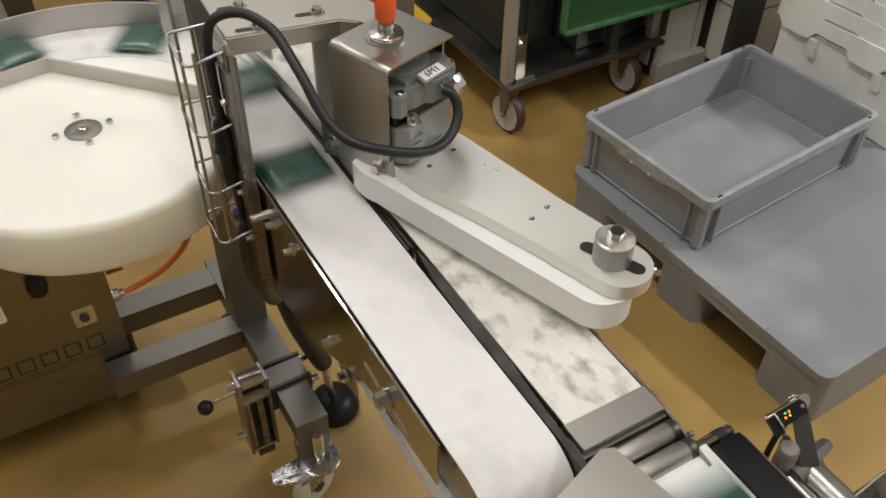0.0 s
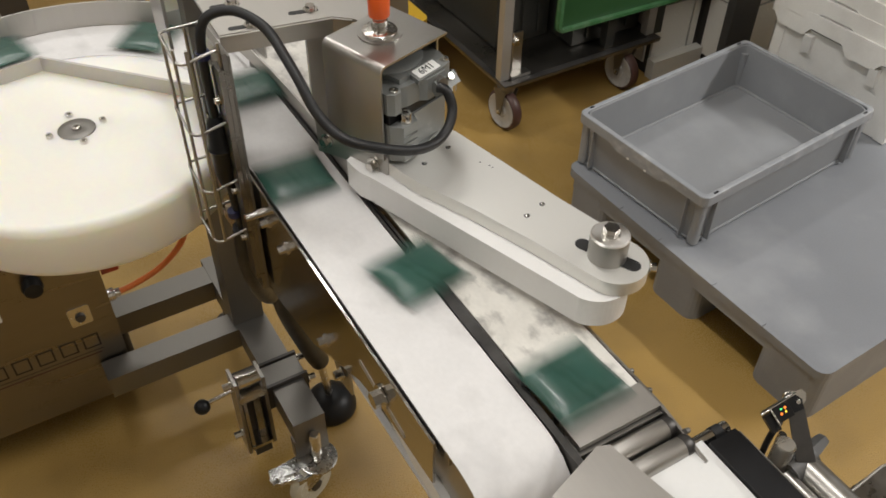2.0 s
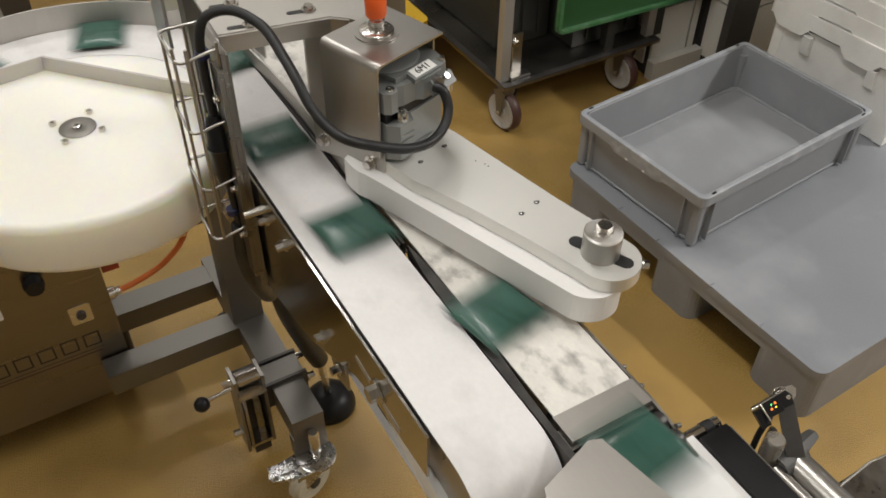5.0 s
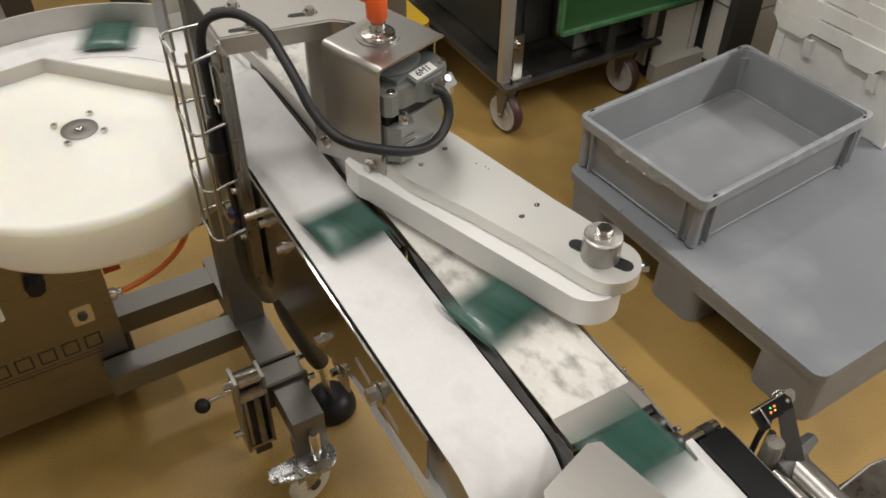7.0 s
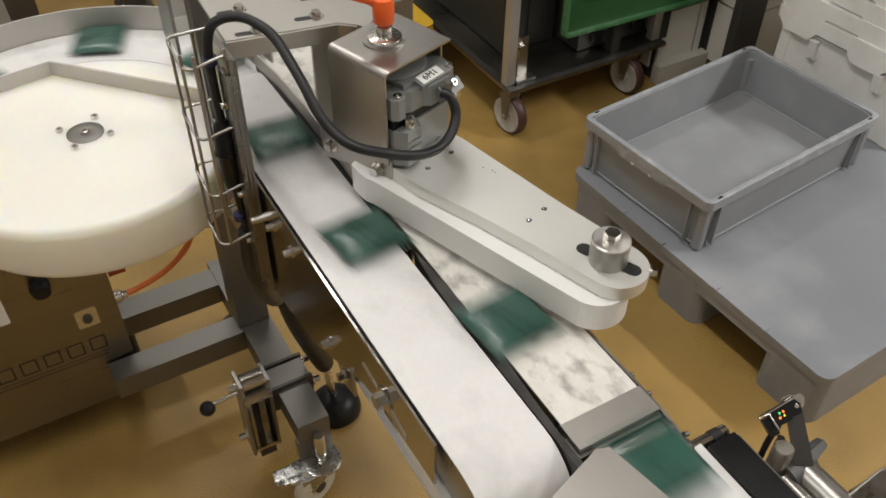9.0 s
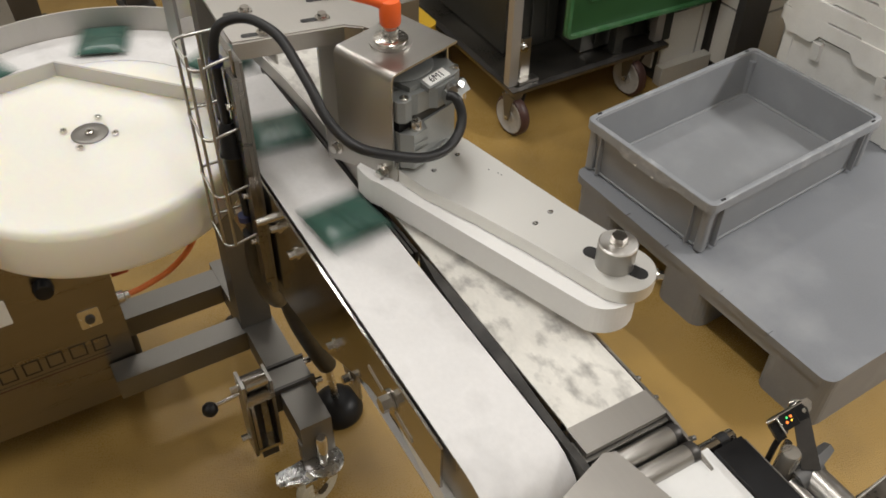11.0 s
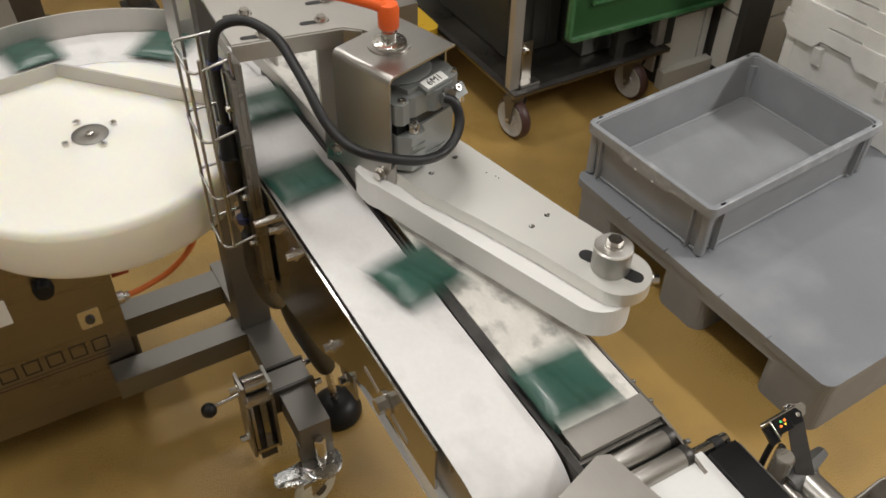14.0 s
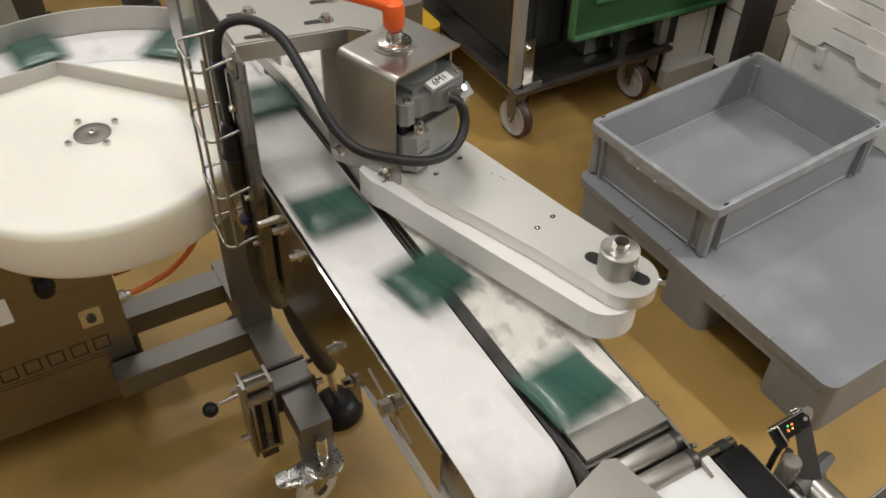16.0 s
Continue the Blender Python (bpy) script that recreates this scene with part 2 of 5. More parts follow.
def tube(points, r, n=10, closed=False, m=None, into=None):
    """A round bar along points."""
    bm = bmesh.new()
    pts = [Vector(p) for p in points]
    rings = []
    up = None
    k = len(pts)
    for i, p in enumerate(pts):
        a = pts[i - 1] if i or closed else p
        b = pts[(i + 1) % k] if i < k - 1 or closed else p
        d = (b - a).normalized()
        if up is None:
            up = d.orthogonal().normalized()
        up = (up - d * up.dot(d)).normalized()
        side = d.cross(up)
        rings.append([bm.verts.new(p + r * (math.cos(2 * math.pi * j / n) * up + math.sin(2 * math.pi * j / n) * side)) for j in range(n)])
    pairs = list(zip(rings, rings[1:])) + ([(rings[-1], rings[0])] if closed else [])
    for a, b in pairs:
        for j in range(n):
            bm.faces.new((a[j], a[(j + 1) % n], b[(j + 1) % n], b[j])).smooth = True
    if not closed:
        bm.faces.new(rings[0][::-1])
        bm.faces.new(rings[-1])
    bmesh.ops.recalc_face_normals(bm, faces=bm.faces)
    harden(bm, 65)
    return joined(bm, m, into)


def smooth_path(points, steps=8):
    """A curve through the points."""
    pts = [Vector(p) for p in points]
    out = []
    for i in range(len(pts) - 1):
        p0, p1, p2, p3 = pts[max(i - 1, 0)], pts[i], pts[i + 1], pts[min(i + 2, len(pts) - 1)]
        for s in range(steps):
            t = s / steps
            out.append(0.5 * ((2 * p1) + (p2 - p0) * t + (2 * p0 - 5 * p1 + 4 * p2 - p3) * t * t + (3 * p1 - p0 - 3 * p2 + p3) * t ** 3))
    return out + [pts[-1]]


def frame_of(origin, z_axis, x_hint=(1, 0, 0)):
    """A matrix at origin whose z looks along z_axis."""
    z = Vector(z_axis).normalized()
    x = Vector(x_hint)
    x = (x - z * x.dot(z))
    x = x.normalized() if x.length > 1e-4 else z.orthogonal().normalized()
    y = z.cross(x)
    return Matrix.Translation(origin) @ Matrix((x, y, z)).transposed().to_4x4()


def rounded(x0, x1, y0, y1, r, n=5):
    pts = []
    for cx, cy, a in ((x1 - r, y1 - r, 0), (x0 + r, y1 - r, 90), (x0 + r, y0 + r, 180), (x1 - r, y0 + r, 270)):
        pts += [(cx + r * math.cos(radians(a + 90 * i / n)), cy + r * math.sin(radians(a + 90 * i / n))) for i in range(n + 1)]
    return pts


def part(name, bm, mat, parent=None, label="", at=None):
    """Links a bmesh as one mesh object under a thing or a part."""
    data = bpy.data.meshes.new(name)
    bm.to_mesh(data)
    bm.free()
    data.materials.append(mat)
    ob = new(name, data)
    if parent is not None:
        ob.parent = parent
    if at is not None:
        ob.matrix_basis = at
    if label:
        tagged(ob, label)
    return ob


def thing(name, label, category, group="", kind="", at=None):
    ob = new(name)
    ob.empty_display_size = 0.05
    if at is not None:
        ob.matrix_basis = at
    return tagged(ob, label, category, group, kind)


def bolt_head(parent, at, r=0.006, h=0.005, name="bolt", washer=True, mat=None):
    """A hexagon head on its washer, along z of at."""
    bm = bmesh.new()
    if washer:
        lathe([(r * 1.5, 0), (r * 1.5, h * 0.25), (0, h * 0.25)], 16, into=bm)
    prism([(r * math.cos(radians(60 * i)), r * math.sin(radians(60 * i))) for i in range(6)], h * 0.2, h * 1.2, r * 0.1, into=bm, segments=1)
    return part(name, bm, mat or STEEL_BRIGHT, parent, at=at)


def cap_screw(parent, at, r=0.004, h=0.005, name="screw"):
    """A socket-head screw: a small drum with a hollow."""
    bm = lathe([(r, 0), (r, h * 0.9), (r * 0.9, h), (r * 0.5, h), (r * 0.5, h * 0.5), (0, h * 0.5)], 16)
    return part(name, bm, STEEL_BRIGHT, parent, at=at)


# ---------------------------------------------------------------- room
def room():
    f = part("floor", box(-2.6, 4.1, -2.4, 3.4, -0.1, 0.0), FLOOR)
    tagged(f, "ochre yellow seamless epoxy floor, slightly glossy", "floor", kind="structure")
    c = part("ceiling", box(-2.6, 4.1, -2.4, 3.4, 3.2, 3.3), PLASTER)
    tagged(c, "plain white ceiling", "ceiling", kind="structure")
    for name, b in (("wall_west", (-2.7, -2.6, -2.4, 3.4)), ("wall_south", (-2.6, 4.1, -2.5, -2.4)), ("wall_north", (-2.6, 4.1, 3.4, 3.5))):
        w = part(name, box(b[0], b[1], b[2], b[3], 0, 3.2), PLASTER)
        tagged(w, "plain light painted wall", "wall", kind="structure")
    w = part("wall_east", box(4.1, 4.2, -2.4, 3.4, 0, 3.2), GROUT)
    tagged(w, "plain dark grey wall", "wall", kind="structure")


room()


# ---------------------------------------------------------------- pallet and crates
def plastic_pallet():
    """Top sheet with a lip, nine feet and three runners."""
    p = thing("plastic_pallet", "grey plastic pallet with smooth worn top standing on the floor", "pallet", at=pose(1.208, 0.552, 0, 0, 0, 2.5))
    L, D, H = 0.8, 1.2, 0.15          # along y, along x
    bm = bmesh.new()
    prism(rounded(0, D, 0, L, 0.028), H - 0.022, H, 0.005, into=bm, segments=3)
    part("deck", bm, PALLET, p)
    bm = bmesh.new()
    for x0, x1, y0, y1 in ((0.004, 0.016, 0.03, L - 0.03), (D - 0.016, D - 0.004, 0.03, L - 0.03), (0.03, D - 0.03, 0.004, 0.016), (0.03, D - 0.03, L - 0.016, L - 0.004)):
        box(x0, x1, y0, y1, H - 0.05, H - 0.018, 0.003, into=bm)
    part("skirt", bm, PALLET, p)
    for i, y in enumerate((0.015, L / 2 - 0.07, L - 0.155)):
        for j, x in enumerate((0.012, D / 2 - 0.05, D - 0.112)):
            y0, x1 = (0.003 if i == 0 else y), (x + 0.30 if i == 0 and j == 0 else x + 0.1)
            part("foot", prism(rounded(x if j else 0.003, x1, y0, y + 0.14, 0.03), 0, H - 0.02, 0.006), PALLET, p)
    for y in (0.16, 0.30, 0.47, 0.60):
        part("edge_lug", box(-0.003, 0.012, y, y + 0.09, H - 0.004, H + 0.003, 0.0015), PALLET, p)
    return p


def ringed(loops):
    """A closed band from outlines (points, height), each with the same count."""
    bm = bmesh.new()
    rings = [[bm.verts.new((x, y, z)) for x, y in o] for o, z in loops]
    for a, b in zip(rings, rings[1:] + rings[:1]):
        for i in range(len(a)):
            bm.faces.new((a[i], a[(i + 1) % len(a)], b[(i + 1) % len(a)], b[i]))
    bmesh.ops.recalc_face_normals(bm, faces=bm.faces)
    return bm


def open_crate(name, label, mat, at, L=0.606, W=0.406, H=0.147, group=""):
    """A stacking container: tapering body, raised floor, overhanging rim, corner ribs, grip lips, rim slots."""
    c = thing(name, label, "crate", group, at=at)

    def outline(inset, r):
        return rounded(-L / 2 + inset, L / 2 - inset, -W / 2 + inset, W / 2 - inset, r, 4)
    wall = ringed([(outline(0.020, 0.022), 0.002), (outline(0.0125, 0.018), H - 0.004), (outline(0.0160, 0.015), H - 0.004), (outline(0.0235, 0.019), 0.002)])
    bevel_all(wall, 0.001, 1, 50)
    part("body", wall, mat, c)
    part("base", prism(outline(0.022, 0.02), 0.0, 0.021, 0.002), mat, c)
    part("floor_fillet", tube([(x, y, 0.0215) for x, y in outline(0.025, 0.018)], 0.0045, 8, closed=True), mat, c)
    part("foot_bead", ringed([(outline(0.0165, 0.024), 0.0), (outline(0.0155, 0.024), 0.005), (outline(0.0215, 0.02), 0.007), (outline(0.0215, 0.02), 0.0)]), mat, c)
    rim = ringed([(outline(0.013, 0.012), H - 0.005), (outline(0.013, 0.012), H), (outline(0.001, 0.017), H), (outline(0.0, 0.018), H - 0.002), (outline(0.0, 0.018), H - 0.027),
                  (outline(0.0025, 0.017), H - 0.027), (outline(0.0025, 0.017), H - 0.005)])
    bevel_all(rim, 0.0012, 1, 50)
    rim = part("rim", rim, CRATE_RIM, c)
    for sx in (-1, 1):
        # hanging grip under the rim of each short side
        x = sx * (L / 2)
        grip = prism([(-0.085, H - 0.026), (-0.072, H - 0.036), (0.072, H - 0.036), (0.085, H - 0.026)], 0, 0.0035, 0.0008, frame_of((x - (0.0035 if sx > 0 else 0.0), 0, 0), (1, 0, 0), (0, 1, 0)), segments=1)
        part("grip", grip, CRATE_RIM, rim)
        for y in (-0.03, 0.025):
            part("scuff", box(x - 0.0008, x + 0.0008, y, y + 0.007, H - 0.0355, H - 0.0315, 0.0003, segments=1), WHITE_CRATE, rim, "pale scuff on the grip")
        for sy in (-1, 1):
            z1 = H - 0.026
            for u in (0.047, 0.0):
                bm = bmesh.new()
                xa, ya = sx * (L / 2 - 0.004), sy * (W / 2 - 0.004)
                if u > 0:
                    box(min(xa - sx * 0.014, xa), max(xa - sx * 0.014, xa), min(ya - sy * u, ya - sy * (u + 0.004)), max(ya - sy * u, ya - sy * (u + 0.004)), 0.003, z1, 0.001, into=bm, segments=1)
                    part("corner_rib", bm, mat, c)
                    bm = bmesh.new()
                    box(min(xa - sx * u, xa - sx * (u + 0.004)), max(xa - sx * u, xa - sx * (u + 0.004)), min(ya - sy * 0.014, ya), max(ya - sy * 0.014, ya), 0.003, z1, 0.001, into=bm, segments=1)
                    part("corner_rib", bm, mat, c)
                else:
                    prism(rounded(min(xa - sx * 0.028, xa - sx * 0.004), max(xa - sx * 0.028, xa - sx * 0.004), min(ya - sy * 0.028, ya - sy * 0.004), max(ya - sy * 0.028, ya - sy * 0.004), 0.009), 0.003, z1, 0.001, into=bm, segments=1)
                    part("corner_post", bm, mat, c)
            part("rim_slot", prism(rounded(sx * (L / 2 - 0.038) - 0.007, sx * (L / 2 - 0.038) + 0.007, sy * (W / 2 - 0.0065) - 0.0028, sy * (W / 2 - 0.0065) + 0.0028, 0.0022), H - 0.001, H + 0.0005), BLACK, c, "dark slot in the rim")
    return c


plastic_pallet()
open_crate("plastic_crate", "empty grey plastic stacking crate on the pallet", CRATE, pose(1.5135, 1.1829, 0.1535, 0, 0, 5.0))

# ---------------------------------------------------------------- conveyors
BZ = 0.88                                # top of both belts
B1X0, B1X1, B2X0, B2X1 = 0.219, 0.307, 0.322, 0.406


def belt_loop(x0, x1, y0, y1, z, r, thick=0.002):
    """A flat belt round two rollers that lie along x."""
    pts = []
    for cy, a0 in ((y0 + r, 270), (y1 - r, 90)):
        pts += [(cy + r * math.cos(radians(a0 - 180 * i / 16 - 0)), z - r + r * math.sin(radians(a0 - 180 * i / 16))) for i in range(17)]
    outer = pts
    bm = bmesh.new()
    n = len(outer)
    mid_z = z - r

    def inner(p):
        cy = min(max(p[0], y0 + r), y1 - r)
        d = Vector((p[0] - cy, p[1] - mid_z))
        d = d * ((r - thick) / max(d.length, 1e-6))
        return cy + d.x, mid_z + d.y
    rings = []
    for x, o in ((x0, outer), (x1, outer), (x1, [inner(p) for p in outer]), (x0, [inner(p) for p in outer])):
        rings.append([bm.verts.new((x, p[0], p[1])) for p in o])
    for a, b in zip(rings, rings[1:] + rings[:1]):
        for i in range(n):
            f = bm.faces.new((a[i], a[(i + 1) % n], b[(i + 1) % n], b[i]))
            f.smooth = True
    bmesh.ops.recalc_face_normals(bm, faces=bm.faces)
    harden(bm)
    return bm


def side_outline(pts, x0, x1, bevel=0.0006):
    """A plate given by (y, z) outline, x0 to x1 thick."""
    m = Matrix(((0, 0, 1, 0), (1, 0, 0, 0), (0, 1, 0, 0), (0, 0, 0, 1)))
    return prism(pts, x0, x1, bevel, m, segments=1)


def first_conveyor():
    c = thing("belt_conveyor", "stainless conveyor with a plain white belt", "conveyor", "pair of conveyors")
    part("belt", belt_loop(B1X0 + 0.0028, B1X1, 0.288, 1.04, BZ, 0.055), WHITE_BELT, c, "plain white running belt")
    part("bed", box(B1X0 + 0.0045, B1X1 - 0.002, 0.36, 0.99, BZ - 0.02, BZ - 0.0035), STEEL, c)
    for y in (0.343, 0.985):
        part("roller", lathe([(0.0525, -0.038), (0.0525, 0.041)], 28, frame_of((0.2645, y, BZ - 0.055), (1, 0, 0))), STEEL, c)
    pl = part("side_plate", side_outline([(0.373, BZ + 0.001), (0.373, 0.822), (0.467, 0.8185), (0.517, 0.808), (0.64, 0.74), (0.745, 0.714), (0.98, 0.70), (0.98, BZ + 0.001)], B1X0 - 0.0036, B1X0 - 0.0010), MIRROR, c)
    part("side_plate", side_outline([(0.60, BZ - 0.003), (0.60, 0.80), (1.03, 0.78), (1.03, BZ - 0.003)], B1X1 + 0.003, B1X1 + 0.006), DARK_STEEL, c)
    part("slot", side_outline([(0.425, 0.833), (0.423, 0.829), (0.425, 0.825), (0.512, 0.839), (0.514, 0.8425), (0.512, 0.846)], B1X0 - 0.0042, B1X0 - 0.0034, 0), PALE_STEEL, pl, "pale slot in the plate")
    bolt_head(pl, frame_of((B1X0 - 0.0040, 0.466, 0.841), (-1, 0, 0)), 0.0085, 0.009)
    for y, z in ((0.60, 0.786), (0.562, 0.772), (0.69, 0.848), (0.742, 0.846)):
        bolt_head(c, frame_of((B1X0 - 0.0036, y, z), (-1, 0, 0)), 0.0052, 0.008)
    part("return_guide", side_outline([(0.476, 0.815), (0.40, 0.7895), (0.34, 0.776), (0.315, 0.79), (0.315, 0.80), (0.37, 0.81)], B1X0 - 0.0006, B1X1 - 0.004, 0.001), NYLON, c, "white plastic guide under the returning belt")
    part("guide_rod", tube([(B1X0 - 0.03, 0.735, 0.868), (B1X0 + 0.002, 0.735, 0.868)], 0.005), STEEL_BRIGHT, c)
    part("stop_plate", side_outline([(0.552, 0.80), (0.545, 0.752), (0.575, 0.745), (0.60, 0.79)], B1X0 - 0.002, B1X0 + 0.001), STEEL, c)
    # inner fence between the belts, bending away towards the table
    fence = [(0.3115, 0.70), (0.3135, 0.80), (0.3140, 0.87), (0.3115, 0.95), (0.3055, 1.02), (0.298, 1.09)]
    part("fence", prism(fence + [(x + 0.0025, y) for x, y in fence[::-1]], BZ + 0.0012, BZ + 0.0215), PALE_STEEL, c)
    bar = [(0.3172, 0.594), (0.3195, 0.575), (0.3208, 0.53), (0.3212, 0.47), (0.3203, 0.42), (0.3175, 0.375), (0.3160, 0.33), (0.3160, 0.262), (0.3090, 0.262), (0.3090, 0.50), (0.3110, 0.55)]
    part("divider", prism(bar, 0.80, BZ - 0.0005, 0.0022), DIVIDER, c, "dark rubber divider bar between the belts")
    # cross members and legs under the bed
    for y in (0.45, 0.80):
        part("cross_member", box(B1X0 + 0.001, B2X1 + 0.001, y, y + 0.03, 0.80, 0.83, 0.002), DARK_STEEL, c)
    leg = part("leg", tube(smooth_path([(0.275, 0.96, 0.80), (0.278, 0.975, 0.62), (0.30, 1.01, 0.42), (0.345, 1.058, 0.24), (0.370, 1.076, 0.16)], 5), 0.019, 14), RUBBER, c, "black sleeved leg")
    part("leg_rod", tube([(0.370, 1.076, 0.17), (0.382, 1.078, 0.04)], 0.008, 12), STEEL_BRIGHT, leg)
    part("levelling_foot", lathe([(0.0, 0.0), (0.050, 0.0), (0.053, 0.005), (0.053, 0.014), (0.049, 0.028), (0.040, 0.040), (0.026, 0.048), (0.012, 0.051), (0, 0.051)], 36, pose(0.383, 1.078, 0.0)), BLACK, leg, "round black levelling foot")
    return c


def second_conveyor():
    c = thing("belt_conveyor", "stainless conveyor with a worn, mottled belt and two end rollers", "conveyor", "pair of conveyors")
    part("belt", belt_loop(B2X0, B2X1, 0.33, 1.12, BZ, 0.012), WORN_BELT, c, "off-white worn belt with dark blotches")
    part("bed", box(B2X0 + 0.002, B2X1 - 0.002, 0.35, 1.10, BZ - 0.022, BZ - 0.0035), STEEL, c)
    part("end_plate", box(B2X0 - 0.002, B2X1 + 0.001, 0.309, 0.338, BZ - 0.004, BZ + 0.0012, 0.001), STEEL_FLAT, c)
    part("tray_lip", box(B2X0 - 0.004, B2X1 + 0.0015, 0.3052, 0.328, BZ - 0.032, BZ - 0.006, 0.001), STEEL_DULL, c)
    part("roller_tray", box(B2X0 - 0.004, B2X1 + 0.0015, 0.262, 0.3085, BZ - 0.05, BZ - 0.033, 0.001), DARK_STEEL, c)
    for y in (0.2945, 0.2725):
        r = part("end_roller", lathe([(0.0, -0.045), (0.0092, -0.045), (0.010, -0.043), (0.010, 0.034), (0.0, 0.034)], 24, frame_of((0.367, y, BZ - 0.0125), (1, 0, 0))), STEEL, c)
        part("roller_cap", lathe([(0.0, 0.034), (0.0102, 0.034), (0.0102, 0.041), (0.008, 0.044), (0.0, 0.044)], 20, frame_of((0.367, y, BZ - 0.0125), (1, 0, 0))), DARK_STEEL, r)
    part("side_plate", side_outline([(0.60, BZ - 0.003), (0.60, 0.80), (1.12, 0.80), (1.12, BZ - 0.003)], B2X0 - 0.007, B2X0 - 0.004), DARK_STEEL, c)
    part("side_plate", side_outline([(0.25, BZ - 0.010), (0.25, 0.83), (1.12, 0.80), (1.12, BZ - 0.003), (0.31, BZ - 0.001)], B2X1 + 0.002, B2X1 + 0.005), STEEL, c)
    for y in (0.355, 0.33, 0.28):
        part("pin", tube([(B2X1 + 0.004, y, BZ - 0.004), (B2X1 + 0.009, y, BZ - 0.006)], 0.0025, 8), STEEL_DULL, c)
    return c


# ---------------------------------------------------------------- rotary table
DX, DY, DZ, DR = 0.072, 0.996, 0.865, 0.188


def turntable():
    d = thing("turntable", "cream plastic turntable drum with a steel hub", "turntable", at=pose(DX, DY, DZ))
    part("drum", lathe([(0, -0.073), (DR - 0.012, -0.073), (DR - 0.005, -0.071), (DR - 0.003, -0.066), (DR - 0.0025, -0.064), (DR, -0.012), (DR - 0.0005, -0.009), (DR - 0.0028, -0.0035), (DR - 0.006, -0.0008), (DR - 0.009, 0), (DR - 0.012, 0), (0, 0)], 128), CREAM, d)
    part("hub", lathe([(0.0225, 0), (0.0225, 0.0008), (0.0215, 0.0014), (0.007, 0.0014), (0.006, 0.0010), (0, 0.0010)], 40), STEEL_DULL, d)
    part("hub_bolt", lathe([(0.0058, 0.001), (0.0055, 0.0035), (0.0045, 0.0042), (0.0026, 0.0042), (0.0026, 0.0022), (0, 0.0022)], 16), STEEL_BRIGHT, d)
    for i in range(4):
        a = radians(90 * i)
        cap_screw(d, pose(0.0325 * math.cos(a), 0.0325 * math.sin(a), 0), 0.0042, 0.0045)
    return d


def ring_track():
    t = thing("ring_track", "white curved track with a stainless guard wall", "track")
    angles = [radians(4 + 4 * i) for i in range(39)]

    def arc(r):
        return [(DX + r * math.cos(a), DY + r * math.sin(a)) for a in angles]
    strip = [(-0.15, 1.118), (0.066, 1.150), (0.218, 0.989), (0.224, 0.955), (0.222, 0.91)]
    part("track_floor", prism(arc(0.256) + arc(0.173)[::-1], 0.8651, 0.8657), WHITE_BELT, t, "white track surface")
    part("guard_wall", prism(arc(0.2595) + arc(0.257)[::-1], 0.83, 0.902), PALE_STEEL, t)
    part("guide_strip", prism(strip + [(x + 0.0025, y + 0.0025) for x, y in strip[::-1]], 0.8661, 0.8865), PALE_STEEL, t)
    part("strip_bracket", box(-0.17, -0.13, 1.10, 1.14, 0.80, 0.886, 0.002), STEEL_DULL, t)
    part("support", box(-0.02, 0.03, 1.252, 1.27, 0.785, 0.835, 0.002), STEEL_DULL, t)
    part("support_ledge", box(-0.02, 0.03, 1.235, 1.252, 0.82, 0.835, 0.002), STEEL_DULL, t)
    return t


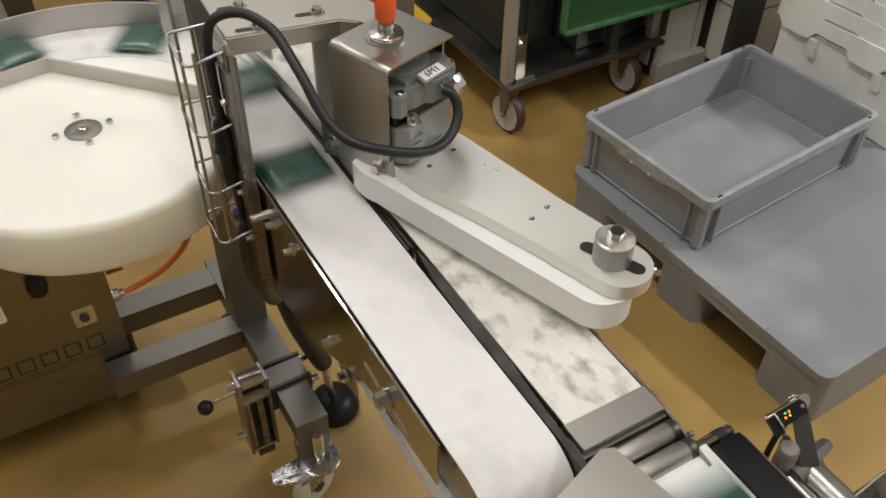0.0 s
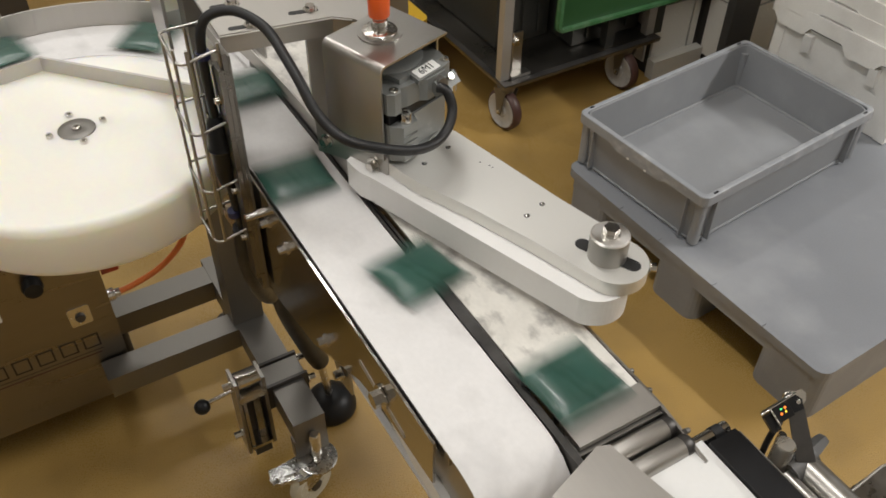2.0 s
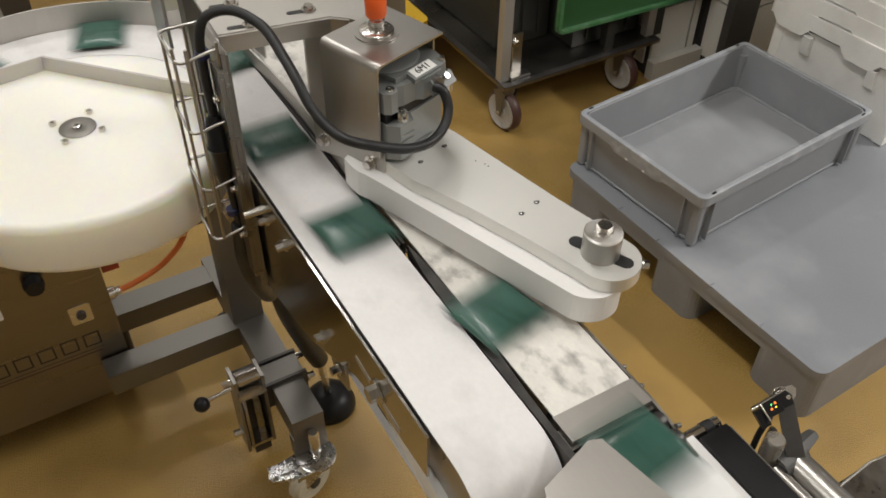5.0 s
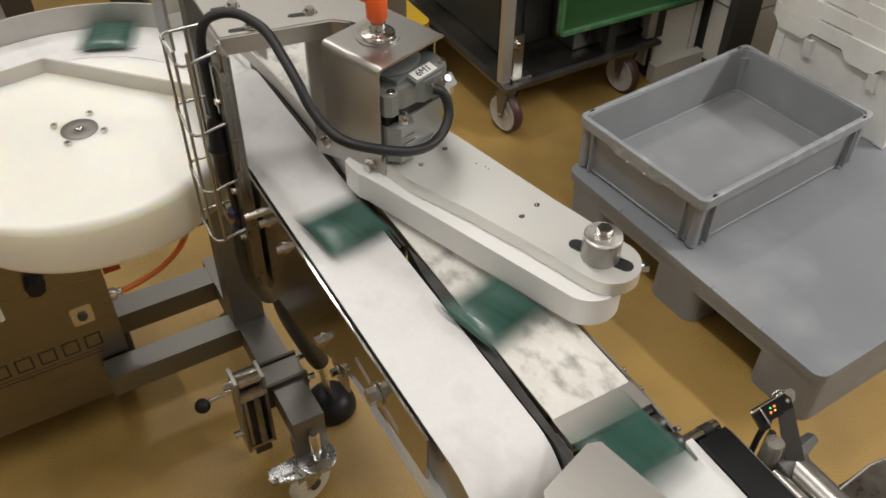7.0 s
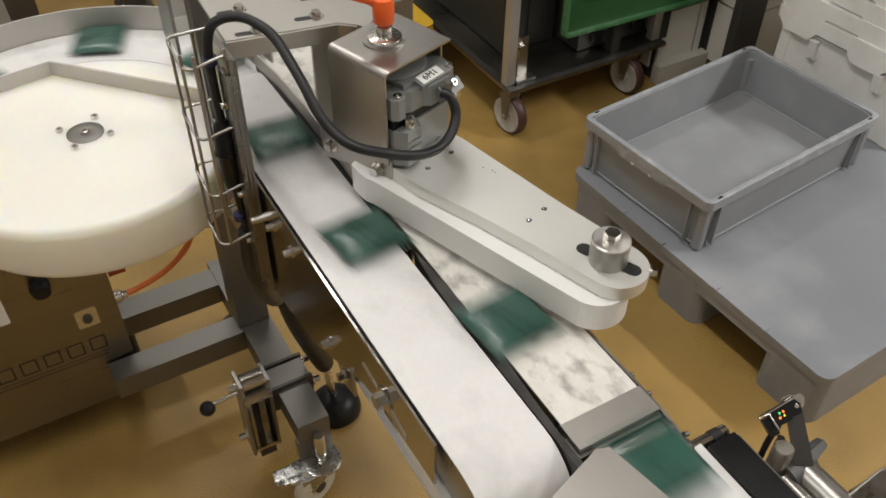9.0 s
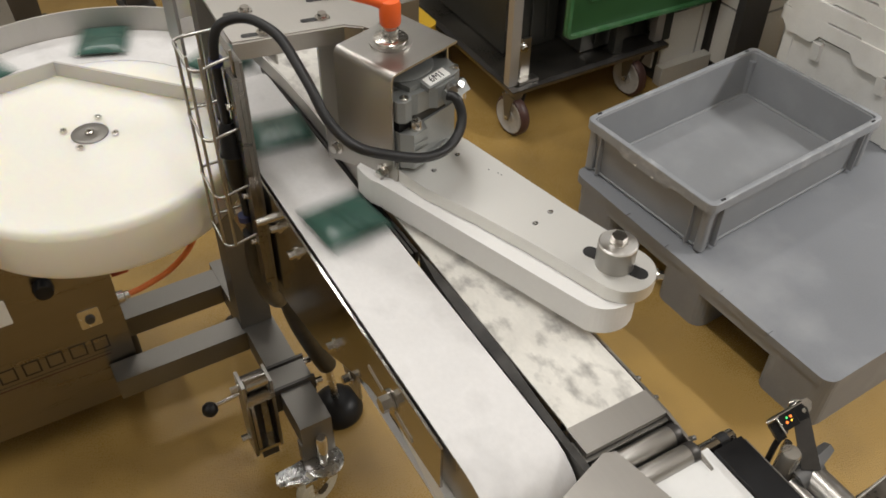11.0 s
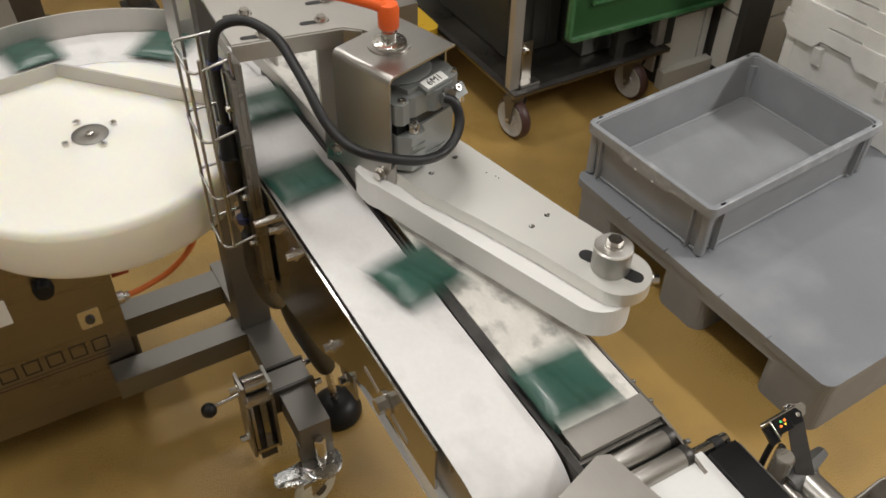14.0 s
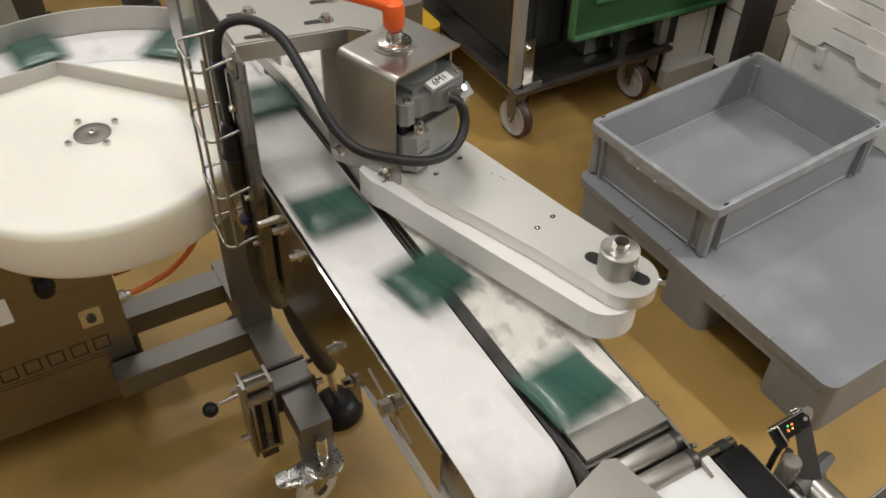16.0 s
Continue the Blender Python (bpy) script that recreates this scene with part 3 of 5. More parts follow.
# ---------------------------------------------------------------- diverter arm and motor
def diverter():
    a = thing("diverter_arm", "pale aluminium diverter arm with an upright white belt", "diverter arm")
    ex, ey, er = 0.4440, 0.4305, 0.0315
    outline = [(0.305, 0.738), (0.3265, 0.678), (0.3397, 0.6248), (0.3677, 0.5585), (0.3915, 0.4932)]
    outline += [(ex + er * math.cos(radians(q)), ey + er * math.sin(radians(q))) for q in range(-158, 24, 7)]
    outline += [(0.452, 0.528), (0.422, 0.672), (0.405, 0.73), (0.33, 0.75)]
    top = part("top_plate", prism(outline, 0.9217, 0.937, 0.0008), ALU, a)
    for x, y in ((0.362, 0.645), (0.398, 0.657), (0.408, 0.523), (0.431, 0.530)):
        part("screw_hole", lathe([(0.0028, 0.9372), (0.0022, 0.9374), (0, 0.9374)], 12, pose(x, y, 0)), INK, top)
        part("hole_rim", lathe([(0.0022, 0.9375), (0.0012, 0.9378), (0, 0.9378)], 8, pose(x + 0.0012, y, 0)), STEEL_BRIGHT, top)
    for x, y in ((0.4195, 0.6085), (0.4205, 0.604), (0.414, 0.618)):
        part("mark", lathe([(0.0009, 0.9371), (0.0008, 0.9373), (0, 0.9373)], 8, pose(x, y, 0)), INK, top)
    # slot for the tensioning drum
    p0, p1, w = Vector((0.431, 0.463)), Vector((0.4535, 0.4165)), 0.0075
    d = (p1 - p0).normalized()
    ang = math.degrees(math.atan2(d.y, d.x))
    cap = [(p1.x + w * math.cos(radians(ang + q)), p1.y + w * math.sin(radians(ang + q))) for q in range(-90, 91, 15)]
    cap += [(p0.x + w * math.cos(radians(ang + q)), p0.y + w * math.sin(radians(ang + q))) for q in range(90, 271, 15)]
    part("slot", prism(cap, 0.930, 0.9374), INK, top, "dark slot through the plate")
    drum = part("tension_drum", lathe([(0, 0.937), (0.0185, 0.937), (0.0185, 0.962), (0.0, 0.962)], 48, pose(0.441, 0.4395, 0)), TURNED_SHADED, a, "turned steel tensioning drum")
    part("drum_face", lathe([(0.0184, 0.0), (0.0184, 0.0012), (0.0172, 0.0024), (0.0, 0.0024)], 64, smooth=False), TURNED_LIT, drum, "bright turned top face", at=pose(0.441, 0.4395, 0.9621))
    part("washer", lathe([(0.0088, 0.9646), (0.0088, 0.966), (0.0, 0.966)], 32, pose(0.441, 0.4395, 0)), SATIN, drum)
    part("hexagon_bolt", prism([(0.0075 * math.cos(radians(60 * i + 15)), 0.0075 * math.sin(radians(60 * i + 15))) for i in range(6)], 0.966, 0.9725, 0.0007, pose(0.441, 0.4395, 0)), STEEL_BRIGHT, drum)
    sc = frame_of((ex + er * math.cos(radians(-35)), ey + er * math.sin(radians(-35)), 0.931), (math.cos(radians(-35)), math.sin(radians(-35)), 0))
    bolt_head(a, sc, 0.0045, 0.006, "end_screw")
    pc, pr = (0.4265, 0.4355), 0.0335
    inner = [(0.303, 0.71), (0.3035, 0.695), (0.3055, 0.683), (0.311, 0.672)]
    inner += [(pc[0] + pr * math.cos(radians(q)), pc[1] + pr * math.sin(radians(q))) for q in range(-152, 12, 8)]
    inner += [(0.412, 0.68), (0.39, 0.715), (0.34, 0.735)]
    belt = part("upright_belt", prism(inner, 0.8880, 0.9208, 0.0008), ARM_BELT, a, "smooth white belt on edge")
    part("spacer", prism([(0.33, 0.70), (0.42, 0.45), (0.44, 0.45), (0.40, 0.69)], 0.9209, 0.9216), BLACK, a)
    # side flange with two screws under the motor
    m = frame_of((0.298, 0.752, 0.905), (-0.93, -0.36, 0), (0.36, -0.93, 0))
    fl = part("flange", prism([(-0.01, 0.0), (0.03, 0.008), (0.088, 0.012), (0.094, 0.018), (0.094, 0.042), (-0.01, 0.042)], 0, 0.003, 0.0005, m), STEEL, a)
    for u in (0.006, 0.074):
        bolt_head(fl, m @ pose(u, 0.022, 0.003), 0.0055, 0.007, "flange_screw")
    return a


def text_part(body, size, mat, parent, at, name):
    curve = bpy.data.curves.new(name, "FONT")
    curve.body, curve.size, curve.align_x, curve.align_y, curve.extrude = body, size, "CENTER", "CENTER", 0.0002
    tmp = new("scrap", curve)
    data = bpy.data.meshes.new_from_object(tmp.evaluated_get(bpy.context.evaluated_depsgraph_get()))
    bpy.data.objects.remove(tmp)
    data.materials.append(mat)
    ob = new(name, data)
    ob.parent, ob.matrix_basis = parent, at
    return ob


def motor_box():
    b = thing("drive_motor", "geared motor under a brushed stainless cover with an orange clamping lever", "motor", at=pose(0.325, 0.665, 0, 0, 0, 17.5))
    LX, LY, Z0, Z1 = 0.096, 0.083, 0.937, 1.051
    # cover: a folded sheet, open on the near face
    arc = [(0.008 - 0.008 * math.cos(radians(9 * i)), Z1 - 0.008 + 0.008 * math.sin(radians(9 * i))) for i in range(11)]
    arc_in = [(0.008 - 0.0058 * math.cos(radians(9 * i)), Z1 - 0.008 + 0.0058 * math.sin(radians(9 * i))) for i in range(11)]
    turn = Matrix(((1, 0, 0, 0), (0, 0, 1, 0), (0, 1, 0, 0), (0, 0, 0, 1)))
    fold = [(0.0, Z0 + 0.004)] + arc + [(LX, Z1), (LX, Z1 - 0.0022)] + arc_in[::-1] + [(0.0022, Z0 + 0.004)]
    bm = prism(fold, 0.0, LY, 0.0004, turn, segments=1)
    bmesh.ops.recalc_face_normals(bm, faces=bm.faces)
    cover = part("cover", bm, STEEL, b, "brushed stainless steel cover")
    part("cover_lip", box(LX - 0.0022, LX, 0.012, LY, Z1 - 0.04, Z1 - 0.0024, 0.0004, segments=1), STEEL, cover)
    part("cover_back", box(0.0024, LX - 0.0024, LY - 0.0022, LY, Z0 + 0.004, Z1 - 0.0024, 0.0004, segments=1), STEEL, cover)
    part("collar", lathe([(0.0225, Z1), (0.0225, Z1 + 0.002), (0.0, Z1 + 0.002)], 40, pose(0.047, 0.047, 0)), STEEL, cover)
    # upper motor casting with lobes
    lob = [(0.004, -0.004), (0.009, -0.010), (0.018, -0.010), (0.023, -0.004), (0.030, -0.007), (0.046, -0.008), (0.052, -0.014), (0.078, -0.014), (0.084, -0.008), (0.094, -0.006), (0.098, 0.002), (0.098, 0.075), (0.006, 0.075)]
    cast = part("motor_casting", prism(lob, 0.997, 1.021, 0.0022), CAST, b)
    part("shoulder", prism([(0.026, 0.0), (0.090, -0.002), (0.094, 0.01), (0.094, 0.06), (0.02, 0.06)], 1.0212, 1.027, 0.002), CAST, cast)
    part("end_cap", lathe([(0.0, 0.0), (0.036, 0.0), (0.0365, 0.0015), (0.034, 0.003), (0.0, 0.0035)], 40, pose(0.050, 0.040, 1.0272)), CAST, cast)
    # Black block between casting and gearbox, standing in for the gap's shade.
    part("dark_gap", box(0.006, 0.094, -0.004, 0.076, 0.984, 0.9975), BLACK, b)
    gear = part("gearbox", prism([(0.005, -0.006), (0.013, -0.018), (0.032, -0.018), (0.039, -0.007), (0.088, -0.006), (0.097, 0.004), (0.097, 0.074), (0.006, 0.074)], 0.942, 0.984, 0.003), CAST, b)
    part("gearbox_base", prism([(0.012, -0.006), (0.055, -0.012), (0.094, -0.002), (0.094, 0.07), (0.01, 0.07)], 0.937, 0.943, 0.001), CAST, gear)
    for z in (0.962, 0.970):
        part("cast_rib", box(0.013, 0.032, -0.0192, -0.0175, z, z + 0.002, 0.0006, segments=1), CAST, gear)
    part("cast_rib", box(0.03, 0.094, -0.006, -0.003, 0.976, 0.978, 0.0006, frame_of((0, 0, 0), (0, 0, 1)), segments=1), CAST, gear)
    for x, y, z in ((0.0135, -0.004, 1.021), (0.092, 0.000, 1.021), (0.094, 0.03, 1.021)):
        cap_screw(cast, pose(x, y, z), 0.0045, 0.003)
    cap_screw(gear, pose(0.023, -0.0105, 0.984), 0.0062, 0.011, "large_screw")
    cap_screw(gear, pose(0.097, -0.006, 0.985), 0.006, 0.022, "large_screw")
    # tag on the casting's sloping shoulder
    tm = frame_of((0.060, -0.0045, 1.0262), (0.0, -0.22, 0.97), (1, 0.02, 0))
    part("tag_seat", box(-0.019, 0.022, -0.008, 0.008, -0.006, -0.0002, 0.0012, tm, segments=1), CAST, cast)
    paper = part("tag", box(-0.0155, 0.0155, -0.006, 0.006, 0, 0.0006, 0, tm), PAPER, cast, "white tag with the motor's code")
    text_part("6M1", 0.0115, INK, paper, tm @ pose(0, 0, 0.0008), "tag_text")
    cm = frame_of((0.076, -0.019, 1.010), (0.05, -0.7, 0.7), (1, 0.05, 0))
    plug = part("connector", box(-0.017, 0.014, -0.007, 0.007, -0.008, 0.003, 0.0015, cm), CAST, cast, "cast cable connector")
    cap_screw(plug, cm @ pose(0.002, 0.003, 0.003), 0.0038, 0.005)
    part("connector_screw", lathe([(0.0022, 0), (0.0022, 0.002), (0, 0.002)], 10, cm @ pose(-0.011, -0.002, 0.003)), STEEL_BRIGHT, plug)
    part("cable_gland", tube([(0.066, -0.022, 1.013), (0.069, -0.010, 1.012)], 0.0068, 14), STEEL_DULL, plug)
    # clamping lever
    lev = part("lever_washer", lathe([(0.0, 0), (0.0175, 0), (0.018, 0.001), (0.018, 0.0035), (0.0165, 0.0045), (0.0, 0.0045)], 40, pose(0.047, 0.047, Z1 + 0.002)), STEEL_BRIGHT, b)
    part("lever_neck", lathe([(0.0, 0), (0.0085, 0), (0.0085, 0.010), (0.0065, 0.0115), (0.0065, 0.016), (0.0, 0.016)], 28, pose(0.047, 0.047, Z1 + 0.0065)), STEEL_BRIGHT, lev)
    bm = lathe([(0.0, 0), (0.0098, 0), (0.0108, 0.002), (0.0112, 0.02), (0.0095, 0.026), (0.0, 0.027)], 28, pose(0.047, 0.047, Z1 + 0.0205))
    tube([(0.047, 0.047, Z1 + 0.040), (0.036, 0.058, Z1 + 0.047), (0.015, 0.078, Z1 + 0.056), (-0.01, 0.10, Z1 + 0.062)], 0.0065, 12, into=bm)
    part("lever_handle", bm, ORANGE, lev, "orange plastic lever handle")
    return b


def portal():
    p = thing("portal_bracket", "folded stainless bracket spanning the conveyors", "bracket")
    z = 1.05
    out = [(0.214, 0.802), (0.330, 0.782), (0.346, 0.768), (0.352, 0.758), (0.392, 0.79), (0.40, 0.93), (0.222, 0.96)]
    top = part("top_plate", prism(out, z - 0.004, z, 0.0008), STEEL_FLAT, p)
    part("front_flange", prism([(0.214, 0.802), (0.330, 0.782), (0.346, 0.768), (0.3445, 0.766), (0.329, 0.779), (0.2135, 0.799)], z - 0.02, z - 0.001), STEEL_FLAT, p)
    for x, y, a in ((0.246, 0.806, -11), (0.312, 0.806, -11), (0.245, 0.858, -11), (0.335, 0.845, -11)):
        part("slot", prism([(c[0], c[1]) for c in rounded(-0.016, 0.016, -0.0035, 0.0035, 0.0034, 4)], z, z + 0.0005, 0, pose(x - 0.004, y, 0, 0, 0, a)), INK, top, "dark slot")
        bolt_head(top, pose(x + 0.004, y, z + 0.0005), 0.0052, 0.0045)
    # Dark mottled colour stands in for the reflections on the upright's faces.
    up = part("upright", box(0.2040, 0.2090, 0.768, 0.835, 0.72, z - 0.002, 0.002), MOTTLED_STEEL, p)
    part("upright_lip", box(0.2092, 0.2118, 0.7675, 0.835, 0.72, z - 0.0045, 0.0006, segments=1), STEEL_DULL, up)
    part("upright_edge", box(0.1985, 0.2038, 0.7685, 0.79, 0.74, z - 0.02, 0.0006, segments=1), MOTTLED_STEEL, up)
    part("upright_edge", box(0.2, 0.2038, 0.80, 0.83, 0.74, z - 0.03, 0.0006, segments=1), MOTTLED_STEEL, up)
    for zz in (0.99, 0.87, 0.80):
        bolt_head(up, frame_of((0.1985, 0.783, zz), (-1, 0, 0)), 0.004, 0.005)
    part("far_post", box(0.405, 0.43, 0.80, 0.86, 0.80, z - 0.004, 0.002), STEEL_DULL, p)
    part("corner_post", box(0.215, 0.235, 0.93, 0.955, 0.72, z - 0.004, 0.002), STEEL_DULL, p)
    part("motor_bracket", box(0.302, 0.352, 0.789, 0.794, 0.906, z - 0.004, 0.001), PALE_STEEL, p)
    part("spacer", box(0.20, 0.225, 0.97, 1.0, 1.0, 1.045, 0.002), CREAM, p)
    part("spacer_plate", box(0.196, 0.20, 0.955, 1.01, 0.96, 1.06, 0.001), STEEL, p)
    return p


def cage_guard():
    g = thing("wire_guard", "bent stainless wire guard round a black cable", "guard")
    for z in (1.046, 0.962, 0.885, 0.812):
        ring = smooth_path([(0.2045, 0.777, z + 0.004), (0.185, 0.776, z + 0.001), (0.169, 0.777, z - 0.003), (0.1615, 0.783, z - 0.001), (0.160, 0.80, z + 0.006), (0.161, 0.82, z + 0.012), (0.18, 0.823, z + 0.012), (0.203, 0.823, z + 0.012)], 5)
        part("ring_wire", tube(ring, 0.0016, 8), STEEL, g)
    for x, y in ((0.1615, 0.784), (0.172, 0.7745), (0.1605, 0.815), (0.186, 0.8225), (0.2035, 0.775)):
        part("upright_wire", tube([(x, y, 1.058), (x, y, 0.81)], 0.0018, 8), STEEL, g)
    return g


def cables():
    c = thing("motor_cable", "thick black rubber motor cable looping to its connector", "cable")
    pts = [(0.2, 0.8, 0.8), (0.195, 0.8, 0.9), (0.193, 0.8, 1.0), (0.194, 0.8, 1.048), (0.201, 0.799, 1.071), (0.214, 0.795, 1.079), (0.229, 0.785, 1.081), (0.239, 0.765, 1.08), (0.245, 0.738, 1.077), (0.247, 0.705, 1.065), (0.249, 0.682, 1.052),
           (0.252, 0.662, 1.034), (0.259, 0.643, 1.02), (0.27, 0.625, 1.012), (0.294, 0.613, 1.003), (0.329, 0.613, 0.987), (0.36, 0.622, 0.978), (0.383, 0.634, 0.981), (0.395, 0.645, 0.994), (0.394, 0.655, 1.01), (0.388, 0.663, 1.012)]
    part("sheath", tube(smooth_path(pts, 7), 0.0052, 12), RUBBER, c)
    part("plug", lathe([(0.0, -0.035), (0.009, -0.035), (0.012, -0.02), (0.0135, 0.012), (0.016, 0.016), (0.0135, 0.02), (0.011, 0.05), (0.0065, 0.056), (0, 0.056)], 20, pose(0.1945, 0.80, 0.905)), BLACK, c)
    for z in (1.035, 0.825):
        part("cable_tie", lathe([(0.0075, -0.004), (0.0075, 0.004)], 16, pose(0.194, 0.80, z)), TIE, c, "dark blue cable tie")
    low = thing("drop_cable", "black cable sleeve running down under the conveyor", "cable")
    part("sheath", tube(smooth_path([(0.2, 0.80, 0.80), (0.2, 0.805, 0.77), (0.202, 0.815, 0.73), (0.215, 0.84, 0.66), (0.24, 0.89, 0.58), (0.265, 0.95, 0.52), (0.275, 0.975, 0.56)], 7), 0.0115, 12), RUBBER, low)
    return c


# ---------------------------------------------------------------- feeder machine under the table
def feeder_cabinet():
    c = thing("feeder_cabinet", "stainless steel control cabinet reflecting the floor", "cabinet")
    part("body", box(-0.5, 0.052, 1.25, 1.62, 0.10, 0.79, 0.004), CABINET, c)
    part("plinth", box(-0.40, -0.02, 1.36, 1.58, 0.0, 0.10, 0.002), DARK_STEEL, c)
    y = 1.2495
    logo = part("logo_plate", box(-0.26, 0.03, y, y + 0.0003, 0.20, 0.29), CABINET, c)
    for x in (-0.221, -0.180, -0.139, -0.098, -0.057, -0.0165):
        for bar in ((x, x + 0.030, 0.2727, 0.2755), (x, x + 0.030, 0.2425, 0.2453), (x, x + 0.0032, 0.2453, 0.2727), (x + 0.0268, x + 0.030, 0.2453, 0.2727)):
            part("logo_bar", box(bar[0], bar[1], y - 0.0006, y, bar[2], bar[3]), INK, logo, "dark logo stroke")
    part("logo_line", box(-0.20, 0.015, y - 0.0006, y, 0.2325, 0.2340), DARK_STEEL, logo, "thin dark line of print")
    part("logo_line", box(-0.19, 0.010, y - 0.0006, y, 0.2235, 0.2260), CASTOR_RED, logo, "small brown line of print")
    part("label_plate", prism(rounded(-0.022, 0.022, -0.028, 0.028, 0.003), 0, 0.0012, 0, frame_of((-0.142, y + 0.0003, 0.405), (0, -1, 0), (1, 0, 0))), PAPER, c, "pale label plate")
    part("lock_plate", prism(rounded(-0.019, 0.019, -0.022, 0.022, 0.004), 0, 0.0015, 0, frame_of((-0.004, y + 0.0005, 0.328), (0, -1, 0), (1, 0, 0))), STEEL_BRIGHT, c, "pale lock plate")
    part("lock", lathe([(0.009, 0), (0.008, 0.005), (0, 0.005)], 16, frame_of((-0.004, y - 0.001, 0.326), (0, -1, 0))), DARK_STEEL, c)
    part("knob", lathe([(0.016, 0), (0.018, 0.01), (0.015, 0.022), (0.0, 0.024)], 20, frame_of((-0.056, y, 0.437), (0, -1, 0))), BLACK, c, "black turning knob")
    part("switch", box(0.055, 0.085, 1.27, 1.30, 0.385, 0.43, 0.003), RED, c, "dark red switch")
    part("gland", lathe([(0.012, 0), (0.012, 0.012), (0.008, 0.014), (0.008, 0.022), (0, 0.022)], 14, frame_of((0.052, 1.265, 0.338), (1, 0, 0))), STEEL_BRIGHT, c)
    part("underframe", lathe([(0.13, 0.79), (0.13, 0.80), (0.03, 0.80)], 32, pose(DX, DY, 0)), STEEL_DULL, c)
    part("drive_arm", box(DX - 0.06, DX - 0.0, 0.97, 1.27, 0.765, 0.7895, 0.004), STEEL_DULL, c)
    h = thing("air_hose", "orange air hose with a metal fitting", "hose")
    part("tube", tube(smooth_path([(0.07, 1.265, 0.338), (0.10, 1.262, 0.345), (0.15, 1.245, 0.378), (0.19, 1.225, 0.43), (0.205, 1.21, 0.48), (0.195, 1.20, 0.52)], 6), 0.0055, 10), HOSE, h)
    part("valve", box(0.15, 0.20, 1.19, 1.22, 0.475, 0.50, 0.006), STEEL_BRIGHT, h)
    part("valve_knob", lathe([(0.012, 0), (0.013, 0.01), (0.0, 0.02)], 14, frame_of((0.215, 1.20, 0.50), (1, -0.3, 0.3))), BLACK, h)
    return c


def base_frame():
    f = thing("feeder_stand", "welded stainless square-tube base frame with a braked castor", "frame")
    part("beam", box(0.0, 0.26, 1.195, 1.245, 0.15, 0.20, 0.003), STEEL_DULL, f)
    part("beam", box(0.0, 0.26, 1.345, 1.40, 0.15, 0.20, 0.003), STEEL_DULL, f)
    part("beam", box(0.255, 0.315, 0.928, 1.42, 0.15, 0.202, 0.003), STEEL_DULL, f)
    part("post", box(0.25, 0.312, 1.205, 1.262, 0.203, 0.80, 0.003), STEEL_DULL, f)
    part("brace", box(0.20, 0.25, 1.225, 1.25, 0.46, 0.52, 0.002), STEEL_DULL, f)
    for x, y in ((0.06, 1.38), (0.283, 1.40)):
        part("foot", lathe([(0.03, 0), (0.028, 0.02), (0.01, 0.03), (0.01, 0.15)], 20, pose(x, y, 0)), DARK_STEEL, f)
    # strap clamp on the beam
    cl = part("clamp_plate", box(0.236, 0.322, 1.03, 1.075, 0.2025, 0.208, 0.001), STEEL_DULL, f)
    part("clamp_strap", box(0.24, 0.325, 1.022, 1.028, 0.15, 0.212, 0.001), DARK_STEEL, cl)
    part("clamp_strap", box(0.24, 0.325, 1.078, 1.084, 0.15, 0.212, 0.001), DARK_STEEL, cl)
    for y in (1.025, 1.081):
        bolt_head(cl, frame_of((0.325, y, 0.19), (1, 0, 0)), 0.006, 0.012)
    # upright slide with rollers, hung on the clamp
    sl = part("slide_side", box(0.176, 0.182, 1.015, 1.06, 0.055, 0.262, 0.0015), STEEL, f)
    part("slide_side", box(0.226, 0.232, 1.015, 1.06, 0.06, 0.255, 0.0015), STEEL, sl)
    part("slide_back", box(0.182, 0.226, 1.05, 1.056, 0.06, 0.25, 0.001), DARK_STEEL, sl)
    part("slide_end", box(0.182, 0.226, 1.012, 1.05, 0.066, 0.074, 0.001), STEEL_BRIGHT, sl)
    part("slide_end", box(0.178, 0.230, 1.006, 1.05, 0.218, 0.232, 0.001), STEEL_BRIGHT, sl)
    part("slide_rail", box(0.206, 0.218, 1.028, 1.05, 0.075, 0.217, 0.001), STEEL_BRIGHT, sl)
    part("slide_rail", box(0.184, 0.190, 1.014, 1.02, 0.075, 0.217, 0.001), STEEL_BRIGHT, sl)
    part("slide_roller", lathe([(0, -0.02), (0.015, -0.02), (0.015, 0.02), (0, 0.02)], 20, frame_of((0.204, 1.03, 0.252), (1, 0, 0))), STEEL_BRIGHT, sl)
    part("slide_tongue", box(0.19, 0.222, 1.02, 1.05, 0.035, 0.06, 0.004), DARK_STEEL, sl)
    part("slide_arm", box(0.232, 0.257, 1.03, 1.07, 0.16, 0.2, 0.002), STEEL_DULL, sl)
    for z in (0.10, 0.245):
        bolt_head(sl, frame_of((0.176, 1.035, z), (-1, 0, 0)), 0.007, 0.014)
    sl.location.x += 0.011
    lev = part("lever_rod", tube([(0.190, 1.04, 0.2245), (0.138, 1.042, 0.216)], 0.004, 10), STEEL_BRIGHT, f)
    part("lever_knob", lathe([(0, -0.015), (0.0085, -0.0125), (0.0142, -0.004), (0.0142, 0.004), (0.0085, 0.0125), (0, 0.015)], 20, pose(0.129, 1.04, 0.214)), BLACK, lev, "black ball knob")
    # castor with brake
    x, y = 0.287, 0.918
    cs = part("castor_plate", box(x - 0.035, x + 0.03, y + 0.012, y + 0.03, 0.10, 0.15, 0.002), STEEL_DULL, f)
    part("stem", lathe([(0.008, 0.10), (0.008, 0.115), (0.011, 0.115), (0.011, 0.165), (0.008, 0.17), (0, 0.17)], 18, pose(x, y, 0)), STEEL_BRIGHT, cs)
